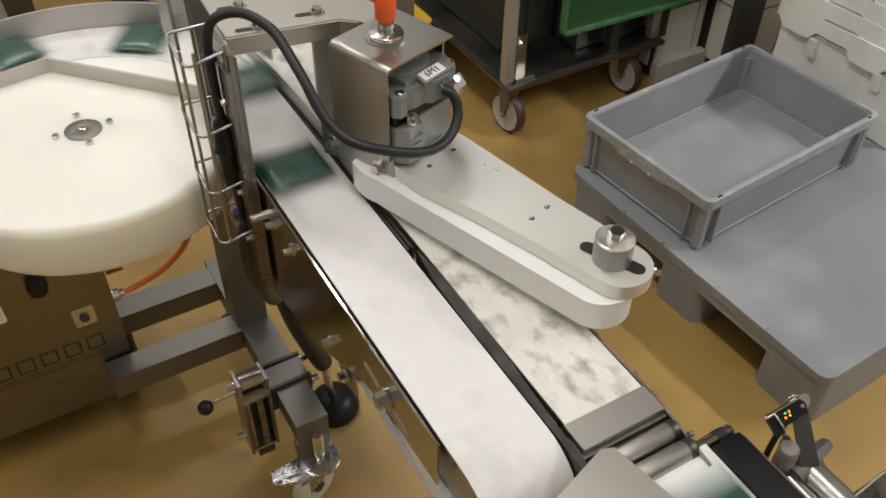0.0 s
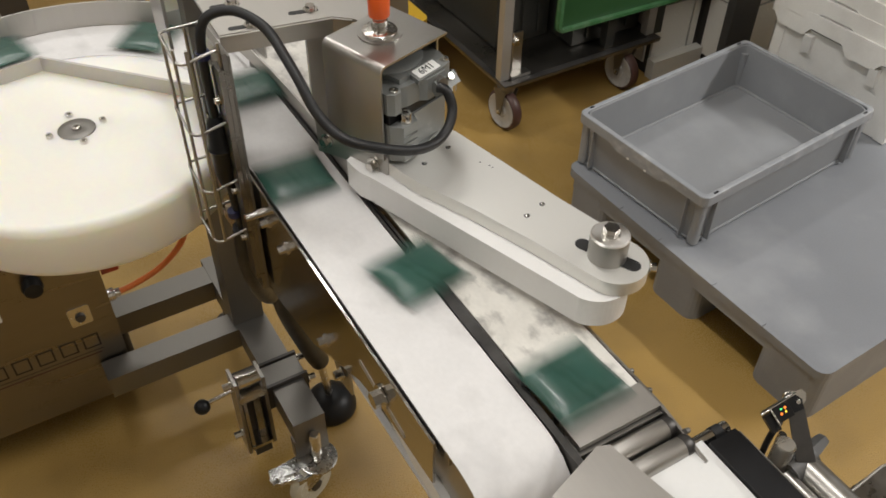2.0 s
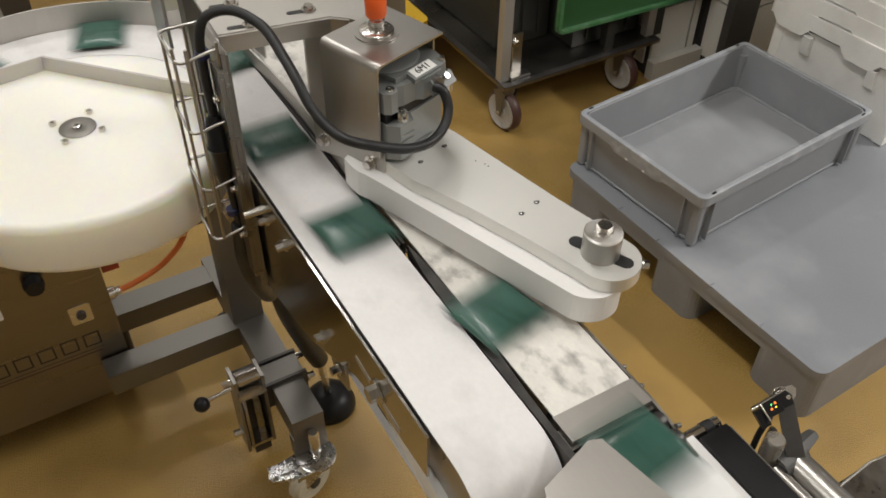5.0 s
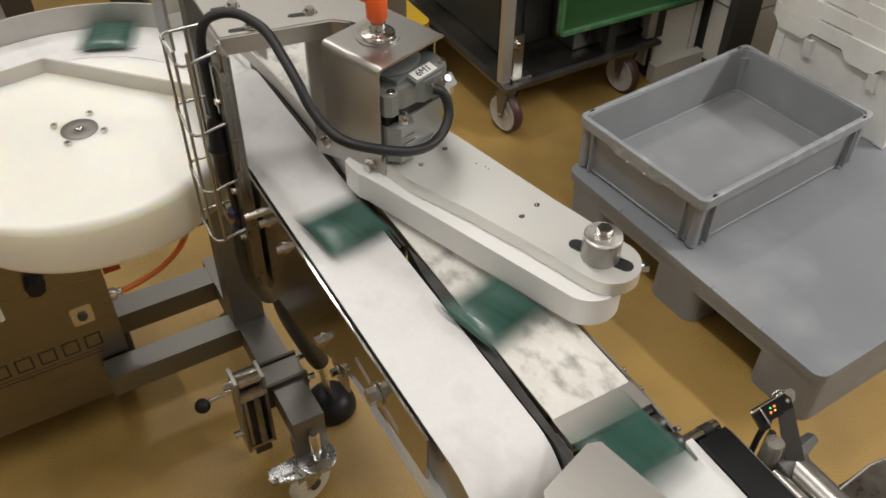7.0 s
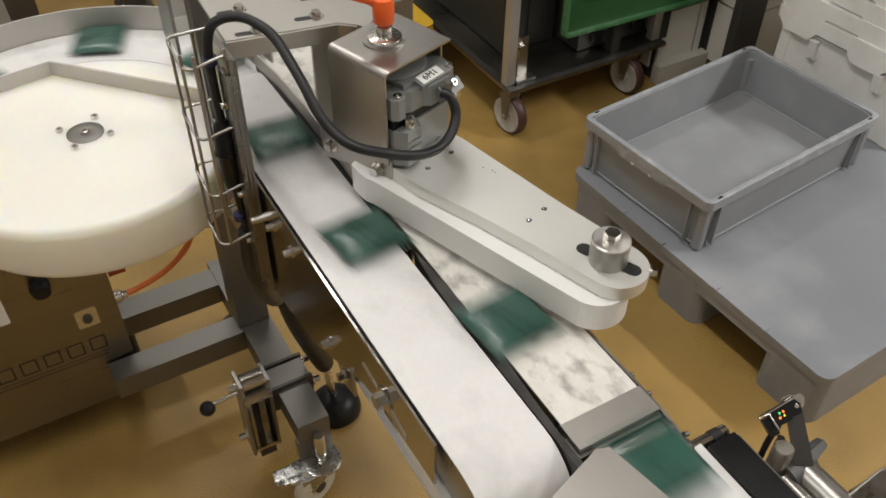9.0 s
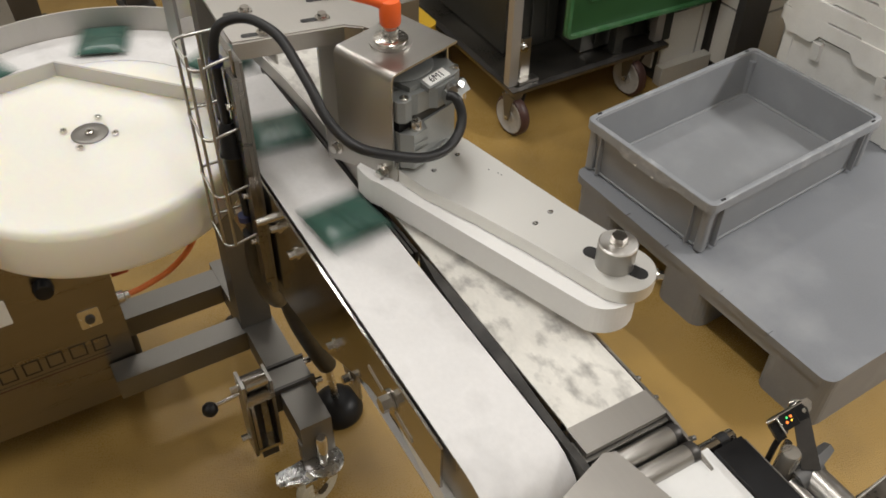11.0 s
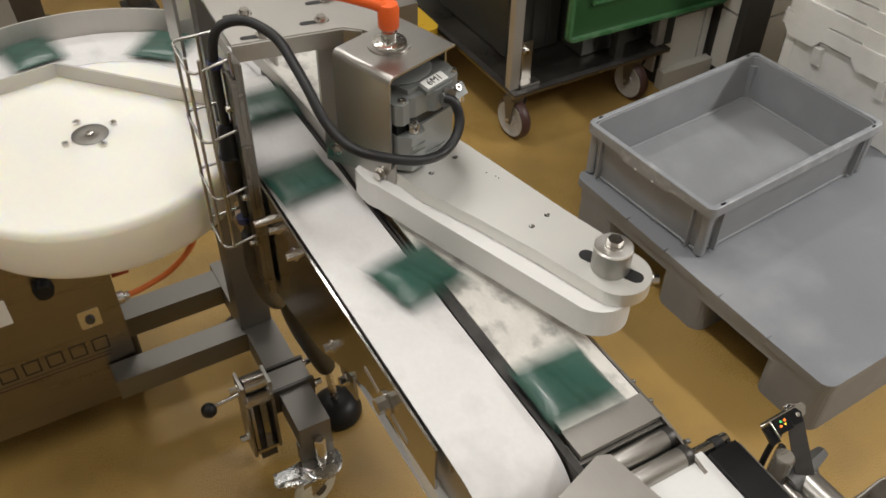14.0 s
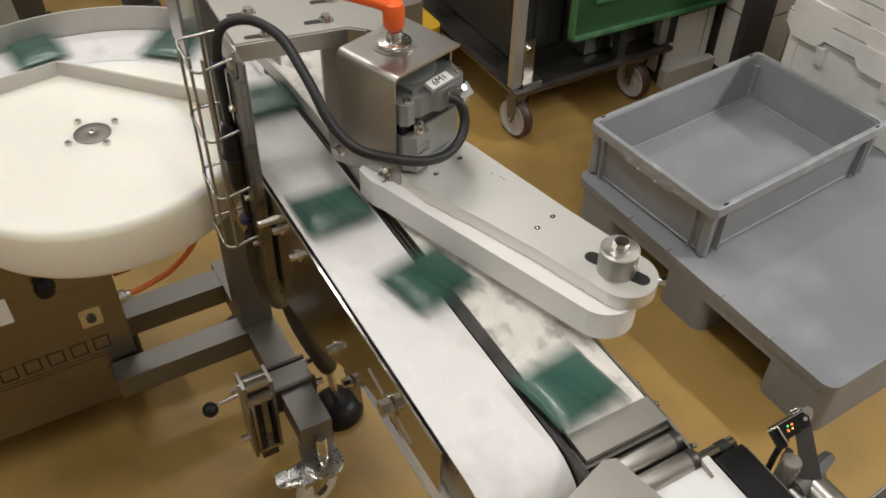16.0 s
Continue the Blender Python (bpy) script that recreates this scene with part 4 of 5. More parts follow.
    part("swivel_disc", lathe([(0, 0.088), (0.03, 0.088), (0.037, 0.092), (0.0375, 0.097), (0.034, 0.099), (0.012, 0.1), (0, 0.1)], 36, pose(x, y, 0)), ZINC, cs)
    wheel = part("wheel", lathe([(0, -0.014), (0.04, -0.014), (0.046, -0.008), (0.046, 0.008), (0.04, 0.014), (0, 0.014)], 32, frame_of((x - 0.022, y - 0.008, 0.046), (0.35, -0.93, 0))), CLEAR, cs, "milky castor wheel")
    part("wheel_hub", lathe([(0, -0.018), (0.012, -0.018), (0.012, 0.018), (0, 0.018)], 16, frame_of((x - 0.022, y - 0.008, 0.046), (0.35, -0.93, 0))), DARK_STEEL, wheel)
    bm = prism([(-0.095, -0.006), (-0.09, -0.018), (-0.055, -0.024), (-0.03, -0.026), (-0.01, -0.03), (0.0, 0.02), (-0.03, 0.026), (-0.06, 0.018), (-0.085, 0.014)], 0.078, 0.088, 0.003)
    bm.transform(pose(x, y, 0, 0, 0, -6))
    br = part("brake_pedal", bm, ZINC, cs, "zinc-plated brake pedal")
    part("brake_rib", box(-0.07, -0.045, -0.012, 0.006, 0.088, 0.094, 0.002, pose(x, y, 0, 0, 0, -6)), ZINC, br)
    part("brake_rib", box(-0.092, -0.076, -0.014, 0.010, 0.08, 0.096, 0.004, pose(x, y, 0, 0, 0, -6)), ZINC, br)
    part("fork_side", prism([(x - 0.05, 0.03), (x + 0.01, 0.09), (x - 0.05, 0.09)], 0, 0.003, 0, Matrix.Translation((0, y - 0.028, 0)) @ Matrix(((1, 0, 0, 0), (0, 0, 1, 0), (0, 1, 0, 0), (0, 0, 0, 1)))), ZINC, cs)
    return f


first_conveyor()
second_conveyor()
TABLE = turntable()
ring_track()
diverter()
motor_box()
portal()
cage_guard()
cables()
feeder_cabinet()
base_frame()


# ---------------------------------------------------------------- infeed at the front
def infeed():
    c = thing("infeed_conveyor", "narrow infeed conveyor with a white slide sheet and black rail", "conveyor")
    part("slide_sheet", box(0.338, 0.4215, -1.9, 0.269, 0.862, 0.8685, 0.001), NYLON, c, "smooth white slide sheet")
    part("bed", box(0.34, 0.42, -1.9, 0.262, 0.82, 0.8615), STEEL, c)
    rail = part("rail", side_outline([(0.262, 0.873), (-1.9, 0.873), (-1.9, 0.82), (0.262, 0.82)], 0.4225, 0.4525, 0.001), BLACK, c, "black plastic rail")
    part("rail_rod", tube([(0.412, 0.271, 0.862), (0.436, 0.271, 0.862)], 0.0065, 14), STEEL_BRIGHT, rail)
    part("rail_collar", tube([(0.436, 0.271, 0.862), (0.446, 0.271, 0.862)], 0.0072, 14), RUBBER, rail)
    part("rail_rod", tube([(0.446, 0.271, 0.862), (0.4535, 0.271, 0.862)], 0.0065, 14), STEEL_BRIGHT, rail)
    part("rail_edge", box(0.4527, 0.4537, -1.9, 0.258, 0.845, 0.8735, 0.0003, segments=1), STEEL_DULL, rail)
    g = part("guide_plate", prism([(0.333, 0.290), (0.322, 0.294), (0.2655, 0.2755), (0.20, 0.14), (0.362, 0.14)], 0.8985, 0.9005, 0.0005), STEEL_FLAT, c)
    part("guide_leg", box(0.325, 0.336, 0.10, 0.13, 0.82, 0.8985, 0.001), STEEL, g)
    for y in (0.0, -1.0, -1.8):
        part("leg", box(0.36, 0.40, y - 0.02, y + 0.02, 0.0, 0.822, 0.003), STEEL_DULL, c)
    return c


def sensor():
    s = thing("light_sensor", "black optical sensor with glowing status lights on a steel clamp", "sensor")
    m = frame_of((0.4815, 0.244, 0.899), (-0.35, -0.62, 0.70), (0.93, -0.12, 0.36)) @ Matrix.Scale(0.56, 4)
    body = part("body", box(-0.017, 0.012, -0.014, 0.012, -0.012, 0.0, 0.0015, m), BLACK, s)
    part("lens_block", box(-0.030, -0.015, -0.024, 0.004, -0.014, -0.003, 0.002, m), BLACK, body)
    for u, v, mat in ((-0.002, 0.0035, LED_GREEN), (0.0045, 0.003, LED_ORANGE), (0.003, -0.003, LED_YELLOW), (-0.0045, -0.003, LED_ORANGE)):
        part("status_light", lathe([(0.0015 if mat is not LED_ORANGE else 0.0021, 0), (0.0011, 0.0008), (0, 0.001)], 10, m @ pose(u, v, 0)), mat, body)
    br = part("bracket", box(-0.03, 0.030, 0.0125, 0.0142, -0.006, 0.003, 0.0005, m, segments=1), STEEL_BRIGHT, s, "bent steel bracket")
    part("bracket_ear", prism([(0.012, 0.0135), (0.018, 0.018), (0.026, 0.0175), (0.034, 0.012), (0.044, 0.010), (0.047, 0.002), (0.041, -0.008), (0.03, -0.012), (0.014, -0.012)], -0.014, -0.0115, 0.0004, m), STEEL_BRIGHT, br)
    part("bracket_ear", prism([(0.0125, 0.0125), (0.013, -0.012), (0.029, -0.014), (0.034, 0.0), (0.028, 0.0125)], -0.0112, -0.002, 0.0008, m), BLACK, br)
    cap_screw(br, m @ pose(0.0265, 0.0, -0.0018), 0.0035, 0.003)
    part("bracket_clip", tube([m @ Vector((-0.033, 0.012, 0.001)), m @ Vector((-0.017, 0.0125, 0.002)), m @ Vector((-0.0155, -0.016, 0.002))], 0.0013, 8), STEEL_BRIGHT, br)
    part("stand_strip", prism([(0.006, -0.013), (0.034, -0.012), (0.006, -0.095), (-0.020, -0.080)], -0.012, -0.0095, 0.0004, m), DARK_STEEL, s)
    part("stand_post", lathe([(0, 0.80), (0.009, 0.80), (0.009, 0.8775), (0.0075, 0.8800), (0, 0.8800)], 24, pose(0.4735, 0.226, 0)), SATIN, s)
    part("small_screw", tube([(0.484, 0.238, 0.862), (0.486, 0.238, 0.870)], 0.0036, 12), STEEL_BRIGHT, s)
    cl = part("clamp_block", lathe([(0, 0.0), (0.0125, 0.0), (0.0125, 0.028), (0, 0.028)], 20, frame_of((0.474, 0.214, 0.850), (1, 0.1, 0.1))), CLAMP, s, "dark grey cast rod clamp")
    part("clamp_wing", lathe([(0, 0.0), (0.0105, 0.0), (0.0065, 0.027), (0.0055, 0.029), (0, 0.029)], 6, frame_of((0.493, 0.2165, 0.856), (1, 0.14, 0.10)), smooth=False), CLAMP, cl)
    part("carrier_rod", tube([(0.492, 0.214, 0.848), (0.500, -0.2, 0.848)], 0.0145, 24), STEEL, s)
    part("carrier_rod", tube([(0.470, 0.214, 0.850), (0.474, -0.2, 0.850)], 0.007, 14), STEEL, s)
    part("pole", tube([(0.498, -0.1, 0.842), (0.498, -0.1, 0.0)], 0.0125, 16), STEEL, s)
    part("sensor_cable", tube(smooth_path([(0.476, 0.240, 0.892), (0.470, 0.240, 0.87), (0.466, 0.238, 0.82)], 5), 0.0028, 10), RUBBER, s, "black sensor cable")
    part("guard_plate", prism([(0.497, 0.160), (0.503, 0.175), (0.541, 0.1755), (0.72, 0.150), (0.72, 0.02), (0.505, 0.02)], 0.8585, 0.8600, 0.0004), MOTTLED_STEEL, s, "thin dark steel guard plate")
    part("guard_plate_edge", tube([(0.500, 0.172, 0.8604), (0.541, 0.1755, 0.8604), (0.72, 0.150, 0.8604)], 0.0012, 8), SATIN, s)
    return s


infeed()
sensor()


# ---------------------------------------------------------------- trolley and back of the room
def castor(parent, x, y, face=(1, 0, 0)):
    """Swivel castor: the local x of m points up, z along the axle."""
    m = frame_of((x, y, 0.062), face, (0, 0, 1))
    plate = part("castor_fork", lathe([(0, 0.126), (0.024, 0.126), (0.026, 0.136), (0.03, 0.146), (0, 0.146)], 20, pose(x, y, 0)), STEEL_DULL, parent)
    for o in (-0.0245, 0.0225):
        part("fork_cheek", prism([(-0.010, -0.008), (-0.010, 0.008), (0.05, 0.018), (0.072, 0.026), (0.072, -0.026), (0.05, -0.018)], o, o + 0.002, 0.0004, m, segments=1), STEEL_DULL, plate)
    part("tyre", lathe([(0.0, -0.011), (0.049, -0.012), (0.050, -0.0155), (0.057, -0.015), (0.062, -0.009), (0.062, 0.009), (0.057, 0.015), (0.050, 0.0155), (0.049, 0.012), (0.0, 0.011)], 32, m), CASTOR_RED, plate, "dark brown rubber tyre")
    part("rim", lathe([(0.0, -0.0165), (0.018, -0.0165), (0.02, -0.014), (0.045, -0.014), (0.050, -0.0175), (0.053, -0.0165), (0.053, 0.0165), (0.050, 0.0175), (0.045, 0.014), (0.02, 0.014), (0.018, 0.0165), (0.0, 0.0165)], 28, m), RIM, plate, "pale plastic wheel rim")
    part("axle", lathe([(0.0, -0.027), (0.007, -0.027), (0.007, 0.027), (0.0, 0.027)], 12, m), ZINC, plate)


def trolley():
    c = thing("steel_trolley", "stainless steel trolley on castors, carrying dark bins", "trolley")
    x0, x1, y0, y1 = 1.226, 1.79, 1.712, 2.55
    part("deck", box(x0, x1, y0, y1, 0.146, 0.1545, 0.002), DECK, c)
    for b in ((x0, x0 + 0.02, y0, y1), (x1 - 0.02, x1, y0, y1), (x0 + 0.02, x1 - 0.02, y0, y0 + 0.02), (x0 + 0.02, x1 - 0.02, y1 - 0.02, y1)):
        part("deck_edge", box(*b, 0.155, 0.158, 0.001), DARK_STEEL, c)
    part("upright", box(x0 + 0.004, x0 + 0.034, y0 + 0.03, y0 + 0.055, 0.158, 1.0, 0.003), PALE_STEEL, c)
    part("upright", box(x1 - 0.034, x1 - 0.004, y0 + 0.03, y0 + 0.055, 0.158, 1.0, 0.003), PALE_STEEL, c)
    br = part("hinge_plate", box(x0 + 0.055, x0 + 0.085, y0 + 0.05, y0 + 0.056, 0.158, 0.285, 0.002), STEEL, c)
    bolt_head(br, frame_of((x0 + 0.058, y0 + 0.05, 0.262), (0, -1, 0)), 0.009, 0.012)
    part("foot_bar", box(x0 + 0.036, x0 + 0.10, y0 + 0.022, y0 + 0.05, 0.1585, 0.168, 0.002), STEEL, c)
    for x, y in ((1.252, 1.742), (1.683, 1.745), (1.285, 2.48), (1.745, 2.48)):
        castor(c, x, y, (-0.97, -0.12, 0) if y < 2 else (-1, 0, 0))
    return c


def bin_box(name, label, mat, x0, x1, y0, y1, z0, z1, ribs=True):
    b = thing(name, label, "bin")
    bm = bmesh.new()
    t = 0.006
    box(x0, x1, y0, y1, z0, z0 + t, 0.002, into=bm)
    part("base", bm, mat, b)
    for q in ((x0, x0 + t, y0, y1), (x1 - t, x1, y0, y1), (x0 + t, x1 - t, y0, y0 + t), (x0 + t, x1 - t, y1 - t, y1)):
        part("side_wall", box(*q, z0 + t, z1, 0.0015, segments=1), mat, b)
    for q in ((x0 - 0.012, x0, y0 - 0.012, y1 + 0.012), (x1, x1 + 0.012, y0 - 0.012, y1 + 0.012), (x0, x1, y0 - 0.012, y0), (x0, x1, y1, y1 + 0.012)):
        part("rim", box(*q, z1 - 0.03, z1, 0.003), mat, b)
    if ribs:
        for k in range(3):
            xx = x0 + (x1 - x0) * (0.2 + 0.3 * k)
            part("rib", box(xx - 0.005, xx + 0.005, y0 - 0.008, y0, z0 + 0.02, z1 - 0.03, 0.001, segments=1), mat, b)
    return b


trolley()
bin_box("dark_bin", "tall near-black plastic bin on the trolley", BLACK_BIN, 1.315, 1.50, 1.90, 2.42, 0.159, 0.62)
bin_box("dark_bin", "near-black plastic bin on the trolley", BLACK_BIN, 1.52, 1.77, 1.80, 2.42, 0.159, 0.60)


def green_lid():
    """A crate seen from its base: a panel with a raised worn rim and an inner bead."""
    g = thing("green_crate", "green plastic crate with pale worn edge, leaning on the trolley bins", "crate")
    m = pose(1.405, 1.735, 0.272, 0, 0, -2.0)
    up = Matrix(((1, 0, 0, 0), (0, 0, -1, 0), (0, 1, 0, 0), (0, 0, 0, 1)))

    def frame_band(x0, x1, z0, z1, r, w, depth):
        bm = bmesh.new()
        a, b = rounded(x0, x1, z0, z1, r, 5), rounded(x0 + w, x1 - w, z0 + w, z1 - w, max(0.004, r - w), 5)
        rings = [[bm.verts.new((x, y, h)) for x, y in o] for o, h in ((a, 0.0), (a, depth * 0.7), (rounded(x0 + w * 0.25, x1 - w * 0.25, z0 + w * 0.25, z1 - w * 0.25, r, 5), depth), (b, depth), (b, 0.0))]
        for p, q in zip(rings, rings[1:] + rings[:1]):
            for i in range(len(p)):
                bm.faces.new((p[i], p[(i + 1) % len(p)], q[(i + 1) % len(p)], q[i]))
        bmesh.ops.recalc_face_normals(bm, faces=bm.faces)
        bm.transform(m @ up)
        return bm
    part("panel", box(0.0, 0.575, 0.0, 0.012, 0.0, 0.36, 0.004, m), GREEN_CRATE, g)
    part("rim", frame_band(-0.006, 0.580, -0.006, 0.366, 0.024, 0.013, 0.014), GREEN_RIM, g, "pale worn green rim")
    part("bead", frame_band(0.068, 0.507, 0.094, 0.27, 0.006, 0.008, 0.010), GREEN_RIM, g, "raised bead round the panel")
    part("bead", frame_band(0.084, 0.491, 0.112, 0.252, 0.005, 0.005, 0.006), GREEN_RIM, g, "raised bead round the panel")
    part("prop", box(0.20, 0.23, 0.02, 0.05, -0.117, 0.10, 0.002, m), BLACK_BIN, g)
    part("prop", box(0.38, 0.41, 0.02, 0.05, -0.117, 0.10, 0.002, m), BLACK_BIN, g)
    return g


green_lid()


def yellow_step():
    y = thing("yellow_stand", "yellow plastic stand on the floor beside the trolley", "stand")
    part("body", prism(rounded(1.07, 1.20, 2.08, 2.28, 0.03), 0.0, 0.20, 0.012), YELLOW, y)
    part("recess", prism(rounded(1.095, 1.175, 2.12, 2.25, 0.02), 0.1995, 0.2015), YELLOW, y)
    part("wheel", lathe([(0.0, -0.012), (0.035, -0.012), (0.035, 0.012), (0, 0.012)], 20, frame_of((1.215, 2.12, 0.036), (1, 0, 0))), RUBBER, y)


yellow_step()


def dark_stand(x, y, w, label):
    p = thing("steel_stand", label, "machine leg", "dark legs behind the table")
    part("post", box(x, x + w, y, y + 0.06, 0.012, 1.3, 0.003), DARK_STEEL, p)
    part("foot_plate", box(x - 0.02, x + w + 0.02, y - 0.02, y + 0.08, 0.0, 0.012, 0.002), DARK_STEEL, p)


dark_stand(0.075, 3.02, 0.12, "wide dark steel machine leg on the yellow floor")
dark_stand(0.47, 3.0, 0.075, "slim dark steel machine leg on the yellow floor")
dark_stand(0.66, 3.05, 0.03, "thin dark steel machine leg on the yellow floor")
floor_block = thing("floor_block", "low dark block on the floor by the machine legs", "block")
part("body", box(0.70, 0.82, 3.0, 3.1, 0.0, 0.05, 0.005), DARK_STEEL, floor_block)


# ---------------------------------------------------------------- tiled pier, post and white crates
def tiled_pier():
    """Two faces of a tiled wall, stepped by a shallow return, on a rounded kerb."""
    w = part("wall_pier", box(1.805, 4.1, 1.762, 3.4, 0.0, 3.2), GROUT)
    tagged(w, "white tiled wall pier with dark joints", "wall", kind="structure")
    kerb = part("baseboard", box(1.795, 1.996, 1.722, 1.7535, 0.0, 0.062, 0.016, segments=3), PLASTER)
    tagged(kerb, "pale rounded cement skirting at the foot of the tiles", "skirting", kind="structure")
    step = part("wall_pier_step", box(2.008, 4.1, 1.625, 1.761, 0.0, 3.2), GROUT)
    tagged(step, "white tiled step of the wall pier", "wall", kind="structure")
    kerb = part("baseboard", box(2.0, 4.1, 1.606, 1.6245, 0.0, 0.034, 0.008, segments=3), PLASTER)
    tagged(kerb, "pale rounded cement skirting at the foot of the tiles", "skirting", kind="structure")

    def tile_mesh(width):
        bm = box(0, width, 0, 0.008, 0, 0.1925, 0.002, segments=1)
        data = bpy.data.meshes.new("tile")
        bm.to_mesh(data)
        bm.free()
        data.materials.append(TILE)
        return data
    wide, cut, narrow = tile_mesh(0.1425), tile_mesh(0.105), tile_mesh(0.0245)
    for r in range(6):
        z = 0.0367 + 0.2 * r
        row = [(w, wide, pose(1.8053, 1.7535, z)), (w, narrow, pose(1.9553, 1.7535, z))]
        row += [(step, narrow, pose(2.0005, 1.6165, z))] + [(step, wide, pose(2.0335 + 0.15 * q, 1.6165, z)) for q in range(5)]
        row += [(step, cut, pose(1.9995, 1.7345, z, 0, 0, -90))] + [(w, wide, pose(1.7965, 1.92 + 0.15 * q, z, 0, 0, -90)) for q in range(5)]
        for wall, data, at in row:
            o = new("tile", data)
            o.parent, o.matrix_basis = wall, at
    p = thing("dark_post", "flat dark grey steel post in front of the tiles", "post")
    part("post", box(1.917, 2.022, 1.572, 1.600, 0.006, 1.6, 0.003), DARK_GREY, p)
    part("foot_plate", box(1.895, 2.045, 1.555, 1.604, 0.0, 0.006, 0.001), DARK_GREY, p)


tiled_pier()


def deep_white_crate():
    """The lowest white crate: plain tall walls, small gussets below its rim."""
    at = pose(2.222, 1.235, 0.1535, 0, 0, 4.5)
    L, W, H = 0.60, 0.40, 0.19
    c = thing("white_crate", "deep white plastic crate under a stack of trays", "crate", "stack of white crates", at=at)
    t = 0.004
    part("base", box(-L / 2, L / 2, -W / 2, W / 2, 0, 0.006, 0.002), WHITE_CRATE, c)
    for q in ((-L / 2, -L / 2 + t, -W / 2, W / 2), (L / 2 - t, L / 2, -W / 2, W / 2), (-L / 2 + t, L / 2 - t, -W / 2, -W / 2 + t), (-L / 2 + t, L / 2 - t, W / 2 - t, W / 2)):
        part("side_wall", box(*q, 0.006, H, 0.0012, segments=1), WHITE_CRATE, c)
    for y in (-0.11, 0.09):
        part("gusset", prism([(0, 0), (0.012, 0.004), (0.018, 0.055), (0, 0.055)], -0.012, 0.012, 0.002, Matrix(((-1, 0, 0, -L / 2), (0, 0, 1, y), (0, 1, 0, H - 0.062), (0, 0, 0, 1)))), WHITE_CRATE, c)
    part("corner_rib", box(-L / 2 - 0.004, -L / 2, -W / 2, -W / 2 + 0.03, 0.0, H, 0.001), WHITE_CRATE, c)
    part("corner_rib", box(-L / 2 - 0.004, -L / 2, W / 2 - 0.03, W / 2, 0.0, H, 0.001), WHITE_CRATE, c)


def white_tray(k):
    """A shallow tray with a scalloped lip, nested on the crate below."""
    at = pose(2.222 + 0.004 * k, 1.235 - 0.003 * k, 0.1535 + 0.1905 + 0.047 * k, 0, 0, 4.5 + (1.2 if k % 2 else -0.6))
    L, W, H = 0.632, 0.432, 0.05
    c = thing("white_tray", "shallow white plastic tray with a scalloped lip, in a stack", "tray", "stack of white crates", at=at)
    part("floor", box(-L / 2 + 0.02, L / 2 - 0.02, -W / 2 + 0.02, W / 2 - 0.02, 0.0, 0.008, 0.002), WHITE_CRATE, c)
    for hz, sg in ((True, -1), (True, 1), (False, -1), (False, 1)):
        n, half, off = (3 if hz else 2), (L / 2 if hz else W / 2), (W / 2 if hz else L / 2)
        pts = [(-half, H), (-half, 0.012)]
        for i in range(n):
            u0 = -half + 2 * half * i / n
            w = 2 * half / n
            pts += [(u0 + 0.01 * w, 0.012), (u0 + 0.40 * w, 0.012), (u0 + 0.50 * w, -0.014), (u0 + 0.86 * w, -0.014), (u0 + 0.96 * w, 0.012)]
        pts += [(half, 0.012), (half, H)]
        base = Matrix(((1, 0, 0, 0), (0, 0, 1, 0), (0, 1, 0, 0), (0, 0, 0, 1))) if hz else Matrix(((0, 0, 1, 0), (1, 0, 0, 0), (0, 1, 0, 0), (0, 0, 0, 1)))
        bm = prism(pts, off - 0.005 if sg > 0 else -off, off if sg > 0 else -off + 0.005, 0.0008, base, segments=1)
        bmesh.ops.recalc_face_normals(bm, faces=bm.faces)
        part("lip", bm, WHITE_CRATE, c)
    for hz in (True, False):
        for sg in (-1, 1):
            a, b = (L / 2 - 0.005, W / 2) if hz else (W / 2 - 0.005, L / 2)
            q = (-a, a, sg * b - (0.03 if sg > 0 else 0), sg * b + (0.03 if sg < 0 else 0)) if hz else (sg * b - (0.03 if sg > 0 else 0), sg * b + (0.03 if sg < 0 else 0), -a + 0.03, a - 0.03)
            part("rim", box(*q, H, H + 0.004, 0.001, segments=1), WHITE_CRATE, c)


deep_white_crate()
for k in range(5):
    white_tray(k)


